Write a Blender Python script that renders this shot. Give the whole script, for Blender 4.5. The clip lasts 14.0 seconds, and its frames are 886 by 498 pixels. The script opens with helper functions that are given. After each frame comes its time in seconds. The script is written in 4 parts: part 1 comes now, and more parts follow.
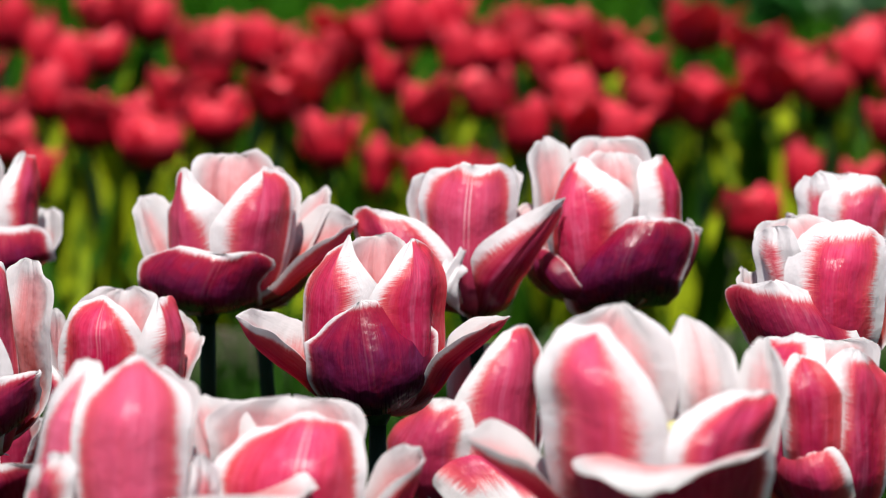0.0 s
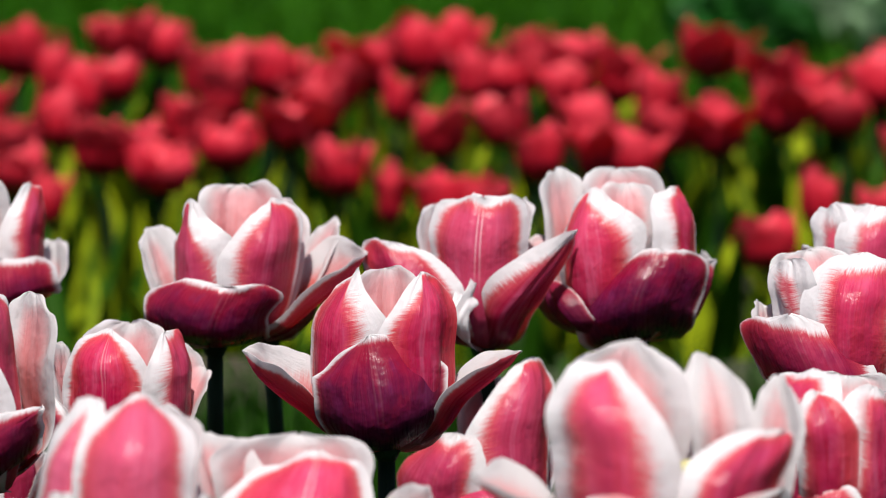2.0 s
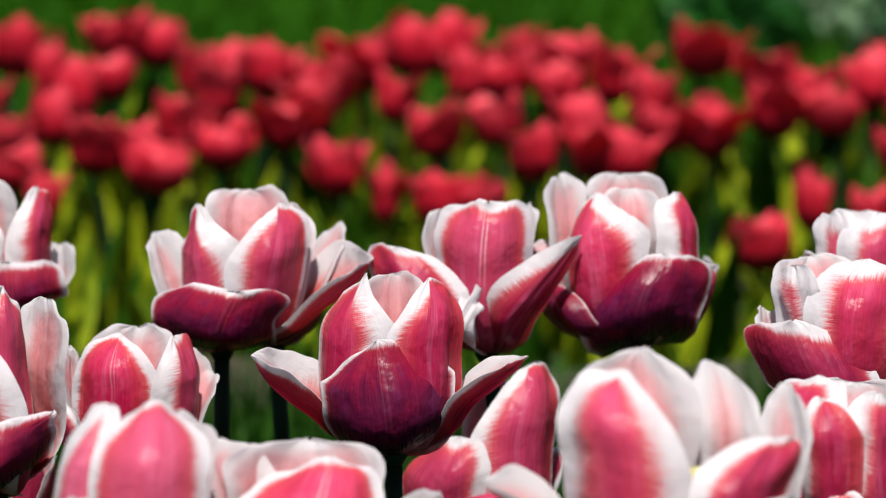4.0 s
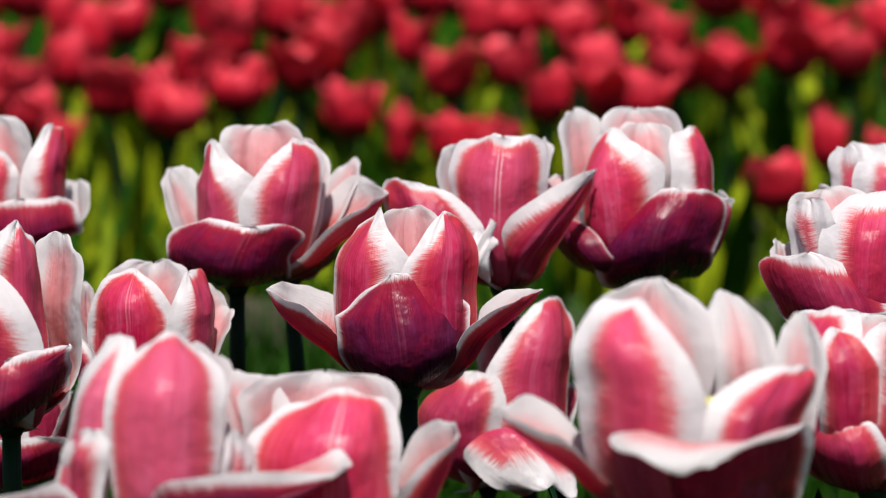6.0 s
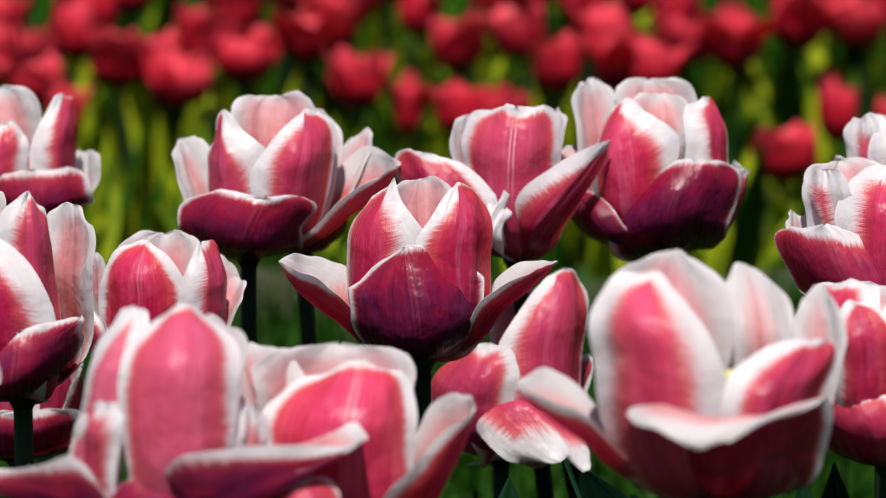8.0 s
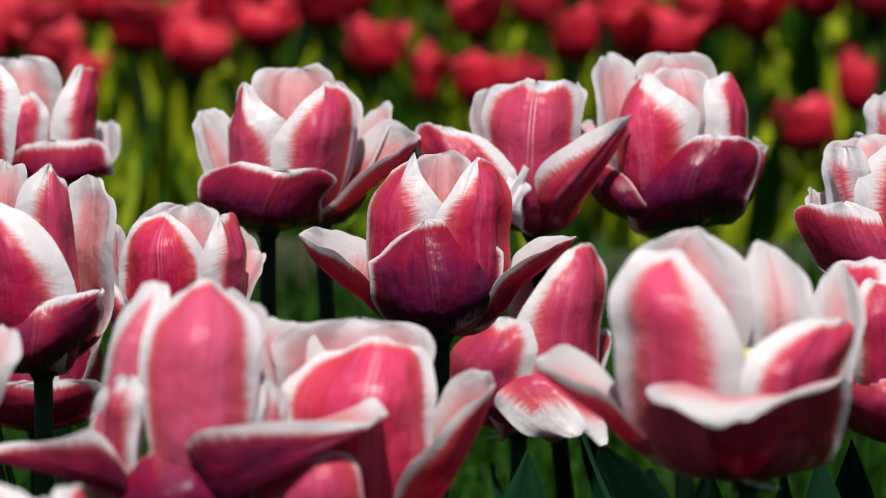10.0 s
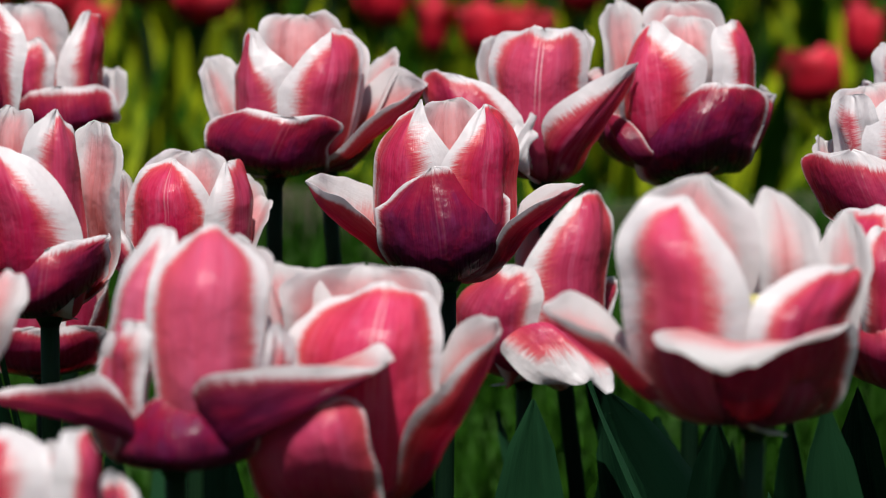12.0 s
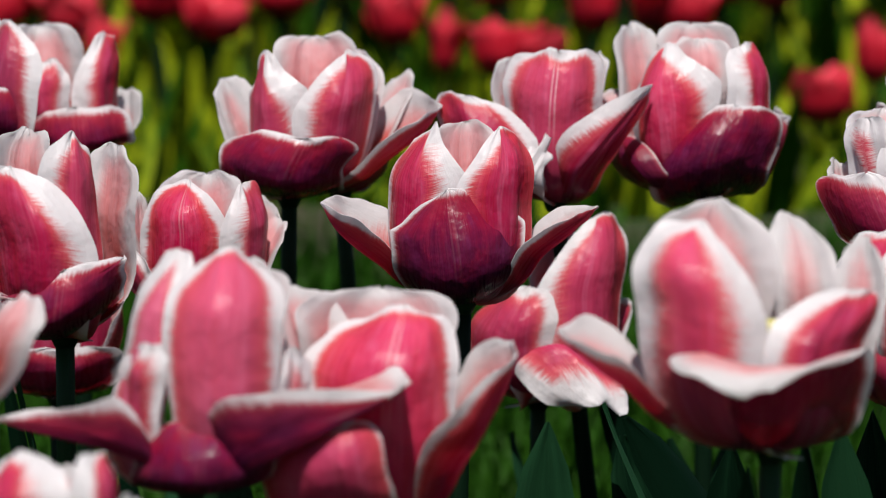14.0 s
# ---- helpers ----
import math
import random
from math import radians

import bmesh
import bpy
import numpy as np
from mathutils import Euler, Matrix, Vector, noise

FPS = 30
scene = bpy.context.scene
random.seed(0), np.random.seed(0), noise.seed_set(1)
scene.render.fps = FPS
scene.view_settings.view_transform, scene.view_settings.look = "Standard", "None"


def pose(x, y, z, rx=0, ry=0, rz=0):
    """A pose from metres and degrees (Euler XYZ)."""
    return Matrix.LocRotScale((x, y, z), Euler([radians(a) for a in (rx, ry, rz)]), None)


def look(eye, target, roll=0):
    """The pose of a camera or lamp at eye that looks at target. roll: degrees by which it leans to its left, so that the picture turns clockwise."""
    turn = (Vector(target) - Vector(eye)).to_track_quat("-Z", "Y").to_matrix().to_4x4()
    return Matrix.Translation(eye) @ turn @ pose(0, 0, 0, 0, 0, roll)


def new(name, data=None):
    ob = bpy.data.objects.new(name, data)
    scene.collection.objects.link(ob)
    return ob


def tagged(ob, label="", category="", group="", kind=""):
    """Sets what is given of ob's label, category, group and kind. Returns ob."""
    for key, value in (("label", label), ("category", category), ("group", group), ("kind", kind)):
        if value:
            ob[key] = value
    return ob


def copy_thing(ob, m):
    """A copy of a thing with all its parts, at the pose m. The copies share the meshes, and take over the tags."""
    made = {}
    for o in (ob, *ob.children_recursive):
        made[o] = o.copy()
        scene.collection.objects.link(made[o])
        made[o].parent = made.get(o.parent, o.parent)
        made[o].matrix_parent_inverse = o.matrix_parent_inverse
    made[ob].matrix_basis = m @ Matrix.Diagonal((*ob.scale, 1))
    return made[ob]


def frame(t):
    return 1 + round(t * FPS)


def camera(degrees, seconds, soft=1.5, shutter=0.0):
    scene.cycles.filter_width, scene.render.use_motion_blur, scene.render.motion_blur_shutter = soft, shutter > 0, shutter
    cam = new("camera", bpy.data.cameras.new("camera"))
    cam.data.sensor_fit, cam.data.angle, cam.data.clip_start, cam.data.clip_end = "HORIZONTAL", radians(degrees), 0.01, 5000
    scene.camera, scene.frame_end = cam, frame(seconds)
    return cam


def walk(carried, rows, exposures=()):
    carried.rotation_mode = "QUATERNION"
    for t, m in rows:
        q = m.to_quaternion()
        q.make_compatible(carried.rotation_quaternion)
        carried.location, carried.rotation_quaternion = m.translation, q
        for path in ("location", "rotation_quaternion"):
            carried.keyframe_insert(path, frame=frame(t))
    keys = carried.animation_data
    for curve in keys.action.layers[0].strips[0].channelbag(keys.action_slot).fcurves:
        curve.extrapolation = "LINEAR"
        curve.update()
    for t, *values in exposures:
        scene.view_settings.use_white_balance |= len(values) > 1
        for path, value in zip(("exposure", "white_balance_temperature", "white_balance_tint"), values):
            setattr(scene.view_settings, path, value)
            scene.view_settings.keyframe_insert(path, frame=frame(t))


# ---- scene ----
import itertools

cam = camera(20.0, 14.0, soft=1.0)
PATH = [
    (0, (0.0385, -1.1170, 0.5589), (0.0463, 0.8774, 0.4094), -0.13),
    (0.5, (0.0367, -1.1127, 0.5629), (0.0462, 0.8833, 0.4373), -0.15),
    (1, (0.0397, -1.1033, 0.5632), (0.0444, 0.8935, 0.4503), -0.23),
    (1.5, (0.0393, -1.0974, 0.5635), (0.0390, 0.8988, 0.4393), -0.23),
    (2, (0.0409, -1.0993, 0.5622), (0.0365, 0.8964, 0.4307), -0.14),
    (4.5, (0.0305, -1.1093, 0.5685), (0.0385, 0.8859, 0.4300), 0.02),
    (5, (0.0324, -1.1092, 0.5655), (0.0310, 0.8853, 0.4170), -0.07),
    (5.5, (0.0333, -1.1099, 0.5642), (0.0266, 0.8830, 0.3957), -0.21),
    (6, (0.0323, -1.1086, 0.5618), (0.0260, 0.8835, 0.3843), -0.24),
    (6.5, (0.0322, -1.1065, 0.5602), (0.0232, 0.8843, 0.3688), -0.43),
    (7, (0.0298, -1.1027, 0.5611), (0.0196, 0.8876, 0.3642), -0.45),
    (7.5, (0.0283, -1.1018, 0.5611), (0.0185, 0.8884, 0.3640), -0.39),
    (8, (0.0274, -1.1013, 0.5619), (0.0188, 0.8886, 0.3605), -0.18),
    (10.5, (0.0256, -1.1034, 0.5666), (0.0021, 0.8818, 0.3245), 0.25),
    (11, (0.0258, -1.1035, 0.5644), (-0.0006, 0.8796, 0.3066), 0.26),
    (11.5, (0.0252, -1.1026, 0.5629), (0.0016, 0.8794, 0.2964), 0.25),
    (12, (0.0250, -1.1026, 0.5637), (0.0002, 0.8794, 0.2972), 0.33),
    (12.5, (0.0219, -1.1045, 0.5642), (-0.0008, 0.8777, 0.2989), 0.33),
    (13, (0.0240, -1.1051, 0.5649), (-0.0071, 0.8773, 0.3018), 0.46),
    (13.5, (0.0248, -1.1035, 0.5667), (-0.0094, 0.8793, 0.3074), 0.42),
    (14, (0.0222, -1.1027, 0.5666), (-0.0095, 0.8808, 0.3122), 0.40),
]
walk(cam, [(t, look(eye, target, roll)) for t, eye, target, roll in PATH],
     exposures=[(0.0, 1.03), (0.6, 0.89), (2.2, 0.89), (5.0, 0.85), (8.0, 0.76), (10.5, 0.68), (14.0, 0.65)])
# shallow depth of field of a long lens, focused on the middle tulip
cam.data.dof.use_dof = True
cam.data.dof.focus_distance = 1.095
cam.data.dof.aperture_fstop = 8.0

# ---- light ----
SUN_EL, SUN_AZ = 63.0, 184.0   # degrees; azimuth clockwise from +y, where the sun stands
world = bpy.data.worlds.new("sky")
scene.world = world
world.use_nodes = True
wn = world.node_tree.nodes
sky = wn.new("ShaderNodeTexSky")
sky.sky_type = "NISHITA"
sky.sun_disc = False
sky.sun_elevation = radians(SUN_EL)
sky.sun_rotation = radians(SUN_AZ)
world.node_tree.links.new(sky.outputs[0], wn["Background"].inputs[0])
wn["Background"].inputs[1].default_value = 0.055
sun_data = bpy.data.lights.new("sun", "SUN")
sun_data.energy = 5.0
sun_data.angle = radians(0.53)
sun_data.color = (1.0, 0.95, 0.89)
sun = new("sun", sun_data)
se, sa = radians(SUN_EL), radians(SUN_AZ)
sun.matrix_world = look((5 * math.sin(sa) * math.cos(se), 5 * math.cos(sa) * math.cos(se), 5 * math.sin(se)), (0, 0, 0))


# ---- materials ----
class Nodes:
    """A small writer of node trees."""

    def __init__(self, name):
        self.mat = bpy.data.materials.new(name)
        self.mat.use_nodes = True
        self.tree = self.mat.node_tree
        self.tree.nodes.clear()

    def put(self, kind, ins=None, **props):
        node = self.tree.nodes.new(kind)
        for key, value in props.items():
            setattr(node, key, value)
        for key, value in (ins or {}).items():
            self.link(value, node.inputs[key])
        return node

    def link(self, value, socket):
        if isinstance(value, bpy.types.NodeSocket):
            self.tree.links.new(value, socket)
        else:
            socket.default_value = value

    def math(self, op, a, b=0.0, c=0.0):
        node = self.put("ShaderNodeMath", operation=op)
        for n, v in enumerate((a, b, c)):
            self.link(v, node.inputs[n])
        return node.outputs[0]

    def ramp(self, v, a, b, lo=0.0, hi=1.0):
        node = self.put("ShaderNodeMapRange", interpolation_type="SMOOTHSTEP")
        for key, value in (("Value", v), ("From Min", a), ("From Max", b), ("To Min", lo), ("To Max", hi)):
            self.link(value, node.inputs[key])
        return node.outputs["Result"]

    def mix(self, fac, a, b):
        node = self.put("ShaderNodeMix", data_type="RGBA")
        self.link(fac, node.inputs[0])
        for v, n in ((a, 6), (b, 7)):
            self.link((*v, 1.0) if isinstance(v, tuple) else v, node.inputs[n])
        return node.outputs[2]

    def attr(self, name):
        return self.put("ShaderNodeAttribute", attribute_name=name).outputs["Fac"]

    def xyz(self, x, y, z=0.0):
        node = self.put("ShaderNodeCombineXYZ")
        for n, v in enumerate((x, y, z)):
            self.link(v, node.inputs[n])
        return node.outputs[0]

    def noise(self, vec, scale, detail=2.0, rough=0.5):
        node = self.put("ShaderNodeTexNoise")
        self.link(vec, node.inputs["Vector"])
        node.inputs["Scale"].default_value = scale
        node.inputs["Detail"].default_value = detail
        node.inputs["Roughness"].default_value = rough
        return node.outputs["Fac"]

    def random(self):
        return self.put("ShaderNodeObjectInfo").outputs["Random"]

    def place(self):
        return self.put("ShaderNodeNewGeometry").outputs["Position"]

    def surface(self, colour, rough=0.5, sheer=0.0, bump=None, depth=0.0005, spec=0.5, glow=None):
        bsdf = self.put("ShaderNodeBsdfPrincipled")
        self.link((*colour, 1.0) if isinstance(colour, tuple) else colour, bsdf.inputs["Base Color"])
        self.link(rough, bsdf.inputs["Roughness"])
        self.link(spec, bsdf.inputs["Specular IOR Level"])
        if bump is not None:
            b = self.put("ShaderNodeBump", {"Height": bump, "Distance": depth, "Strength": 0.8})
            self.link(b.outputs[0], bsdf.inputs["Normal"])
        out = self.put("ShaderNodeOutputMaterial")
        last = bsdf.outputs[0]
        if sheer:
            t = self.put("ShaderNodeBsdfTranslucent")
            self.link(glow if glow is not None else colour, t.inputs["Color"])
            m = self.put("ShaderNodeMixShader", {0: sheer})
            self.link(last, m.inputs[1])
            self.link(t.outputs[0], m.inputs[2])
            last = m.outputs[0]
        self.link(last, out.inputs["Surface"])
        return self.mat


def petal_base(n):
    """Attributes and noises that all petal skins share."""
    across, rise = n.attr("across"), n.attr("rise")
    rnd = n.random()
    shift = n.math("MULTIPLY", rnd, 37.0)
    sep = n.put("ShaderNodeSeparateXYZ")
    n.link(n.put("ShaderNodeUVMap", uv_map="rim").outputs[0], sep.inputs[0])
    veins = n.noise(n.xyz(n.math("MULTIPLY", across, 14.0), n.math("MULTIPLY", rise, 1.6), shift), 1.6, 4.0, 0.6)
    blotch = n.noise(n.xyz(n.math("MULTIPLY", across, 1.6), n.math("MULTIPLY", rise, 3.0), shift), 1.7, 2.0)
    fibre = n.noise(n.xyz(n.math("MULTIPLY", across, 48.0), n.math("MULTIPLY", rise, 2.2), shift), 1.0, 3.0, 0.7)
    fine = n.noise(n.xyz(n.math("MULTIPLY", sep.outputs[0], 17.0), n.math("MULTIPLY", sep.outputs[1], 1.1), shift), 1.0, 3.0, 0.75)
    return across, rise, rnd, shift, veins, blotch, fibre, fine


def petal_skin():
    """Outer skin of a white-edged petal: from crimson pink (tone 0) to dark purple (tone 1), coral towards a feathered white margin."""
    n = Nodes("petal_skin")
    across, rise, rnd, shift, veins, blotch, fibre, fine = petal_base(n)
    tone, reach = n.attr("tone"), n.attr("reach")
    level = n.math("ADD", rise, n.math("MULTIPLY", n.math("SUBTRACT", blotch, 0.5), 0.8))
    level = n.math("ADD", level, n.math("MULTIPLY", n.math("SUBTRACT", veins, 0.5), 0.25))
    pink = n.mix(n.ramp(level, 0.02, 0.40), (0.20, 0.004, 0.038), (0.49, 0.011, 0.072))
    pink = n.mix(n.ramp(level, 0.42, 0.95), pink, (0.62, 0.050, 0.135))
    dark = n.mix(n.ramp(level, 0.05, 0.80), (0.026, 0.003, 0.025), (0.120, 0.005, 0.040))
    dark = n.mix(n.ramp(level, 0.60, 1.05), dark, (0.25, 0.005, 0.036))
    mottle = n.noise(n.xyz(n.math("MULTIPLY", across, 2.6), n.math("MULTIPLY", rise, 3.2), n.math("ADD", shift, 4.0)), 1.3, 3.5, 0.6)
    dark = n.mix(n.ramp(mottle, 0.52, 0.76, 0.0, 0.45), dark, (0.36, 0.010, 0.045))
    dark = n.mix(n.ramp(mottle, 0.48, 0.30, 0.0, 0.6), dark, (0.16, 0.016, 0.080))
    pink = n.mix(n.ramp(mottle, 0.50, 0.74, 0.0, 0.32), pink, (0.68, 0.16, 0.31))
    pink = n.mix(n.ramp(n.math("ABSOLUTE", n.math("ADD", across, n.math("MULTIPLY", n.math("SUBTRACT", blotch, 0.5), 0.5))), 0.2, 0.8, 0.0, 0.6), pink, (0.54, 0.030, 0.045))
    pink = n.mix(n.ramp(mottle, 0.48, 0.28, 0.0, 0.45), pink, (0.36, 0.010, 0.055))
    # lengthwise streaks painted in: lilac as highlight, deep red as shading
    light_streaks = n.noise(n.xyz(n.math("MULTIPLY", across, 3.4), n.math("MULTIPLY", rise, 0.9), n.math("ADD", shift, 2.0)), 1.4, 3.0, 0.6)
    pink = n.mix(n.ramp(light_streaks, 0.50, 0.70, 0.0, 0.42), pink, (0.68, 0.16, 0.30))
    pink = n.mix(n.ramp(light_streaks, 0.48, 0.30, 0.0, 0.5), pink, (0.46, 0.012, 0.032))
    pink = n.mix(n.ramp(rnd, 0.3, 1.0, 0.0, 0.35), pink, (0.66, 0.13, 0.24))
    pink = n.mix(n.ramp(tone, 0.0, -1.0), pink, (0.68, 0.25, 0.38))
    col = n.mix(tone, pink, dark)
    col = n.mix(n.ramp(fibre, 0.50, 0.78, 0.0, 0.09), col, (0.16, 0.004, 0.04))
    col = n.mix(n.ramp(fibre, 0.48, 0.22, 0.0, 0.05), col, (0.70, 0.20, 0.28))
    # pale lines beside the midrib
    rib = n.math("MULTIPLY", n.ramp(n.math("ABSOLUTE", n.math("SUBTRACT", n.math("ABSOLUTE", across), 0.045)), 0.0, 0.03, 1.0, 0.0), n.ramp(rise, 0.30, 0.80))
    col = n.mix(n.math("MULTIPLY", rib, n.attr("rib")), col, (0.72, 0.42, 0.48))
    frayed = n.math("ADD", reach, n.math("MULTIPLY", n.math("SUBTRACT", fine, 0.5), n.math("MULTIPLY", n.attr("fray"), 1.9)))
    glow = n.math("MULTIPLY", n.ramp(frayed, -1.0, 0.0), n.math("MINIMUM", n.math("SUBTRACT", 0.72, n.math("MULTIPLY", tone, 0.60)), n.math("ADD", 0.72, n.math("MULTIPLY", tone, 0.9))))
    col = n.mix(glow, col, (0.62, 0.070, 0.070))
    verge = n.math("DIVIDE", frayed, n.math("ADD", 0.12, n.attr("fray")))
    col = n.mix(n.ramp(verge, -1.1, -0.1, 0.0, 0.5), col, n.mix(tone, (0.66, 0.15, 0.16), (0.46, 0.05, 0.07)))
    col = n.mix(n.ramp(verge, -0.55, 0.25), col, (0.68, 0.655, 0.675))
    relief = n.math("ADD", n.math("ADD", n.math("MULTIPLY", veins, 0.3), n.math("MULTIPLY", fibre, 0.15)), n.math("MULTIPLY", n.noise(n.place(), 70.0, 3.0, 0.5), 2.6))
    return n.surface(col, n.ramp(veins, 0.2, 0.8, 0.20, 0.38), 0.48, relief, 0.0010, 0.26)


def petal_lining():
    """Inner skin: white and pale pink above, coral red deep in the cup."""
    n = Nodes("petal_lining")
    across, rise, rnd, shift, veins, blotch, fibre, fine = petal_base(n)
    reach = n.attr("reach")
    level = n.math("ADD", rise, n.math("MULTIPLY", n.math("SUBTRACT", blotch, 0.5), 0.5))
    level = n.math("ADD", level, n.math("MULTIPLY", n.math("SUBTRACT", veins, 0.5), 0.25))
    col = n.mix(n.ramp(level, 0.25, 0.62), (0.60, 0.075, 0.055), (0.75, 0.31, 0.32))
    col = n.mix(n.ramp(level, 0.55, 0.95), col, (0.80, 0.50, 0.52))
    col = n.mix(n.ramp(fibre, 0.48, 0.75, 0.0, 0.30), col, (0.64, 0.19, 0.22))
    frayed = n.math("ADD", reach, n.math("MULTIPLY", n.math("SUBTRACT", fine, 0.5), n.math("MULTIPLY", n.attr("fray"), 1.6)))
    col = n.mix(n.ramp(frayed, -0.9, 0.1), col, (0.70, 0.675, 0.685))
    relief = n.math("ADD", n.math("ADD", n.math("MULTIPLY", veins, 0.5), n.math("MULTIPLY", fibre, 0.3)), n.math("MULTIPLY", n.noise(n.place(), 150.0, 3.0), 1.2))
    return n.surface(col, n.ramp(veins, 0.2, 0.8, 0.32, 0.5), 0.6, relief, 0.0011, 0.25)


def red_skin(name, low, mid, high):
    """Skin of the plain red tulips, paler towards the rim."""
    n = Nodes(name)
    across, rise, rnd, shift, veins, blotch, fibre, fine = petal_base(n)
    level = n.math("ADD", rise, n.math("MULTIPLY", n.math("SUBTRACT", blotch, 0.5), 0.7))
    level = n.math("ADD", level, n.math("MULTIPLY", n.math("SUBTRACT", rnd, 0.5), 0.3))
    col = n.mix(n.ramp(level, 0.05, 0.45), low, mid)
    col = n.mix(n.ramp(level, 0.45, 1.0), col, high)
    col = n.mix(n.ramp(fibre, 0.5, 0.8, 0.0, 0.2), col, low)
    return n.surface(col, 0.42, 0.45, veins, 0.0006, 0.2)


SKIN, LINING = petal_skin(), petal_lining()
RED_OUT = red_skin("red_petal_skin", (0.14, 0.003, 0.011), (0.56, 0.012, 0.032), (0.74, 0.060, 0.095))
RED_IN = red_skin("red_petal_lining", (0.34, 0.006, 0.014), (0.66, 0.018, 0.040), (0.78, 0.080, 0.110))


def leaf_material(name, dark, light, sheer=0.25, rough=0.45, spec=0.3, vary=0.5):
    n = Nodes(name)
    across, rise = n.attr("across"), n.attr("rise")
    shift = n.math("MULTIPLY", n.random(), 31.0)
    veins = n.noise(n.xyz(n.math("MULTIPLY", across, 16.0), n.math("MULTIPLY", rise, 1.0), shift), 1.5, 3.0)
    patch = n.noise(n.xyz(across, n.math("MULTIPLY", rise, 4.0), shift), 1.8, 3.0)
    fac = n.math("ADD", n.math("MULTIPLY", patch, 0.6), n.math("MULTIPLY", veins, 0.4))
    fac = n.math("ADD", fac, n.math("MULTIPLY", n.math("SUBTRACT", n.random(), 0.5), vary))
    col = n.mix(n.ramp(fac, 0.25 + 0.25 * (vary - 0.5), 0.75 + 0.25 * (vary - 0.5)), dark, light)
    return n.surface(col, rough, sheer, veins, 0.0003, spec)


# front-bed leaf green kept near black: shade low in the bed is in the colour
LEAF = leaf_material("shaded_leaf_green", (0.001, 0.007, 0.003), (0.008, 0.034, 0.014), 0.12, 0.5, 0.04, 0.9)
LEAF_RED = leaf_material("young_leaf_green", (0.018, 0.070, 0.002), (0.29, 0.35, 0.008), 0.45, 0.6, 0.08, 0.9)
LEAF_YELLOW = leaf_material("yellowed_leaf", (0.20, 0.22, 0.02), (0.42, 0.36, 0.04), 0.4)
# stem green darkened likewise, with the shadow among the stems put into it
STEM = leaf_material("shaded_stem_green", (0.002, 0.009, 0.004), (0.008, 0.026, 0.010), 0.03, 0.5, 0.08)
GRASS = leaf_material("grass_green", (0.008, 0.055, 0.001), (0.055, 0.17, 0.004), 0.35, 0.6, 0.05)
# darker copy of the grass green for the bank, shade mixed into its colour
SHADED_GRASS = leaf_material("shaded_grass_green", (0.001, 0.012, 0.001), (0.016, 0.060, 0.003), 0.3, 0.7, 0.05)
BUSH = leaf_material("shrub_leaf", (0.008, 0.06, 0.006), (0.02, 0.13, 0.012), 0.3)
SILVER = leaf_material("silvery_leaf", (0.13, 0.26, 0.11), (0.48, 0.62, 0.42), 0.3)


def pistil_material():
    n = Nodes("pistil_yellow_green")
    return n.surface(n.mix(n.noise(n.place(), 260.0, 3.0), (0.22, 0.22, 0.05), (0.45, 0.42, 0.16)), 0.5)


def soil_material():
    n = Nodes("garden_soil")
    p = n.place()
    big, fine = n.noise(p, 3.0, 4.0), n.noise(p, 90.0, 5.0, 0.7)
    col = n.mix(fine, (0.014, 0.012, 0.007), (0.060, 0.052, 0.030))
    col = n.mix(n.ramp(n.math("ADD", n.math("MULTIPLY", big, 0.7), n.math("MULTIPLY", n.noise(p, 22.0, 4.0, 0.7), 0.3)), 0.38, 0.66), col, n.mix(fine, (0.010, 0.03, 0.004), (0.02, 0.06, 0.008)))
    sep = n.put("ShaderNodeSeparateXYZ")
    n.link(p, sep.inputs[0])
    y = n.math("ADD", sep.outputs[1], n.math("MULTIPLY", n.math("SUBTRACT", big, 0.5), 0.3))
    # lawn outside the two beds
    grass = n.math("MAXIMUM", n.math("MAXIMUM", n.ramp(y, 2.3, 2.6), n.ramp(y, -0.6, -1.0)), n.math("MULTIPLY", n.ramp(y, 0.25, 0.4), n.ramp(y, 0.95, 0.8)))
    col = n.mix(grass, col, n.mix(fine, (0.008, 0.030, 0.003), (0.030, 0.085, 0.010)))
    return n.surface(col, 0.9, 0.0, fine, 0.01, 0.2)


PISTIL, SOIL = pistil_material(), soil_material()


# ---- mesh helpers ----
def part(name, mesh, parent, label=""):
    ob = new(name, mesh)
    ob.parent = parent
    return tagged(ob, label) if label else ob


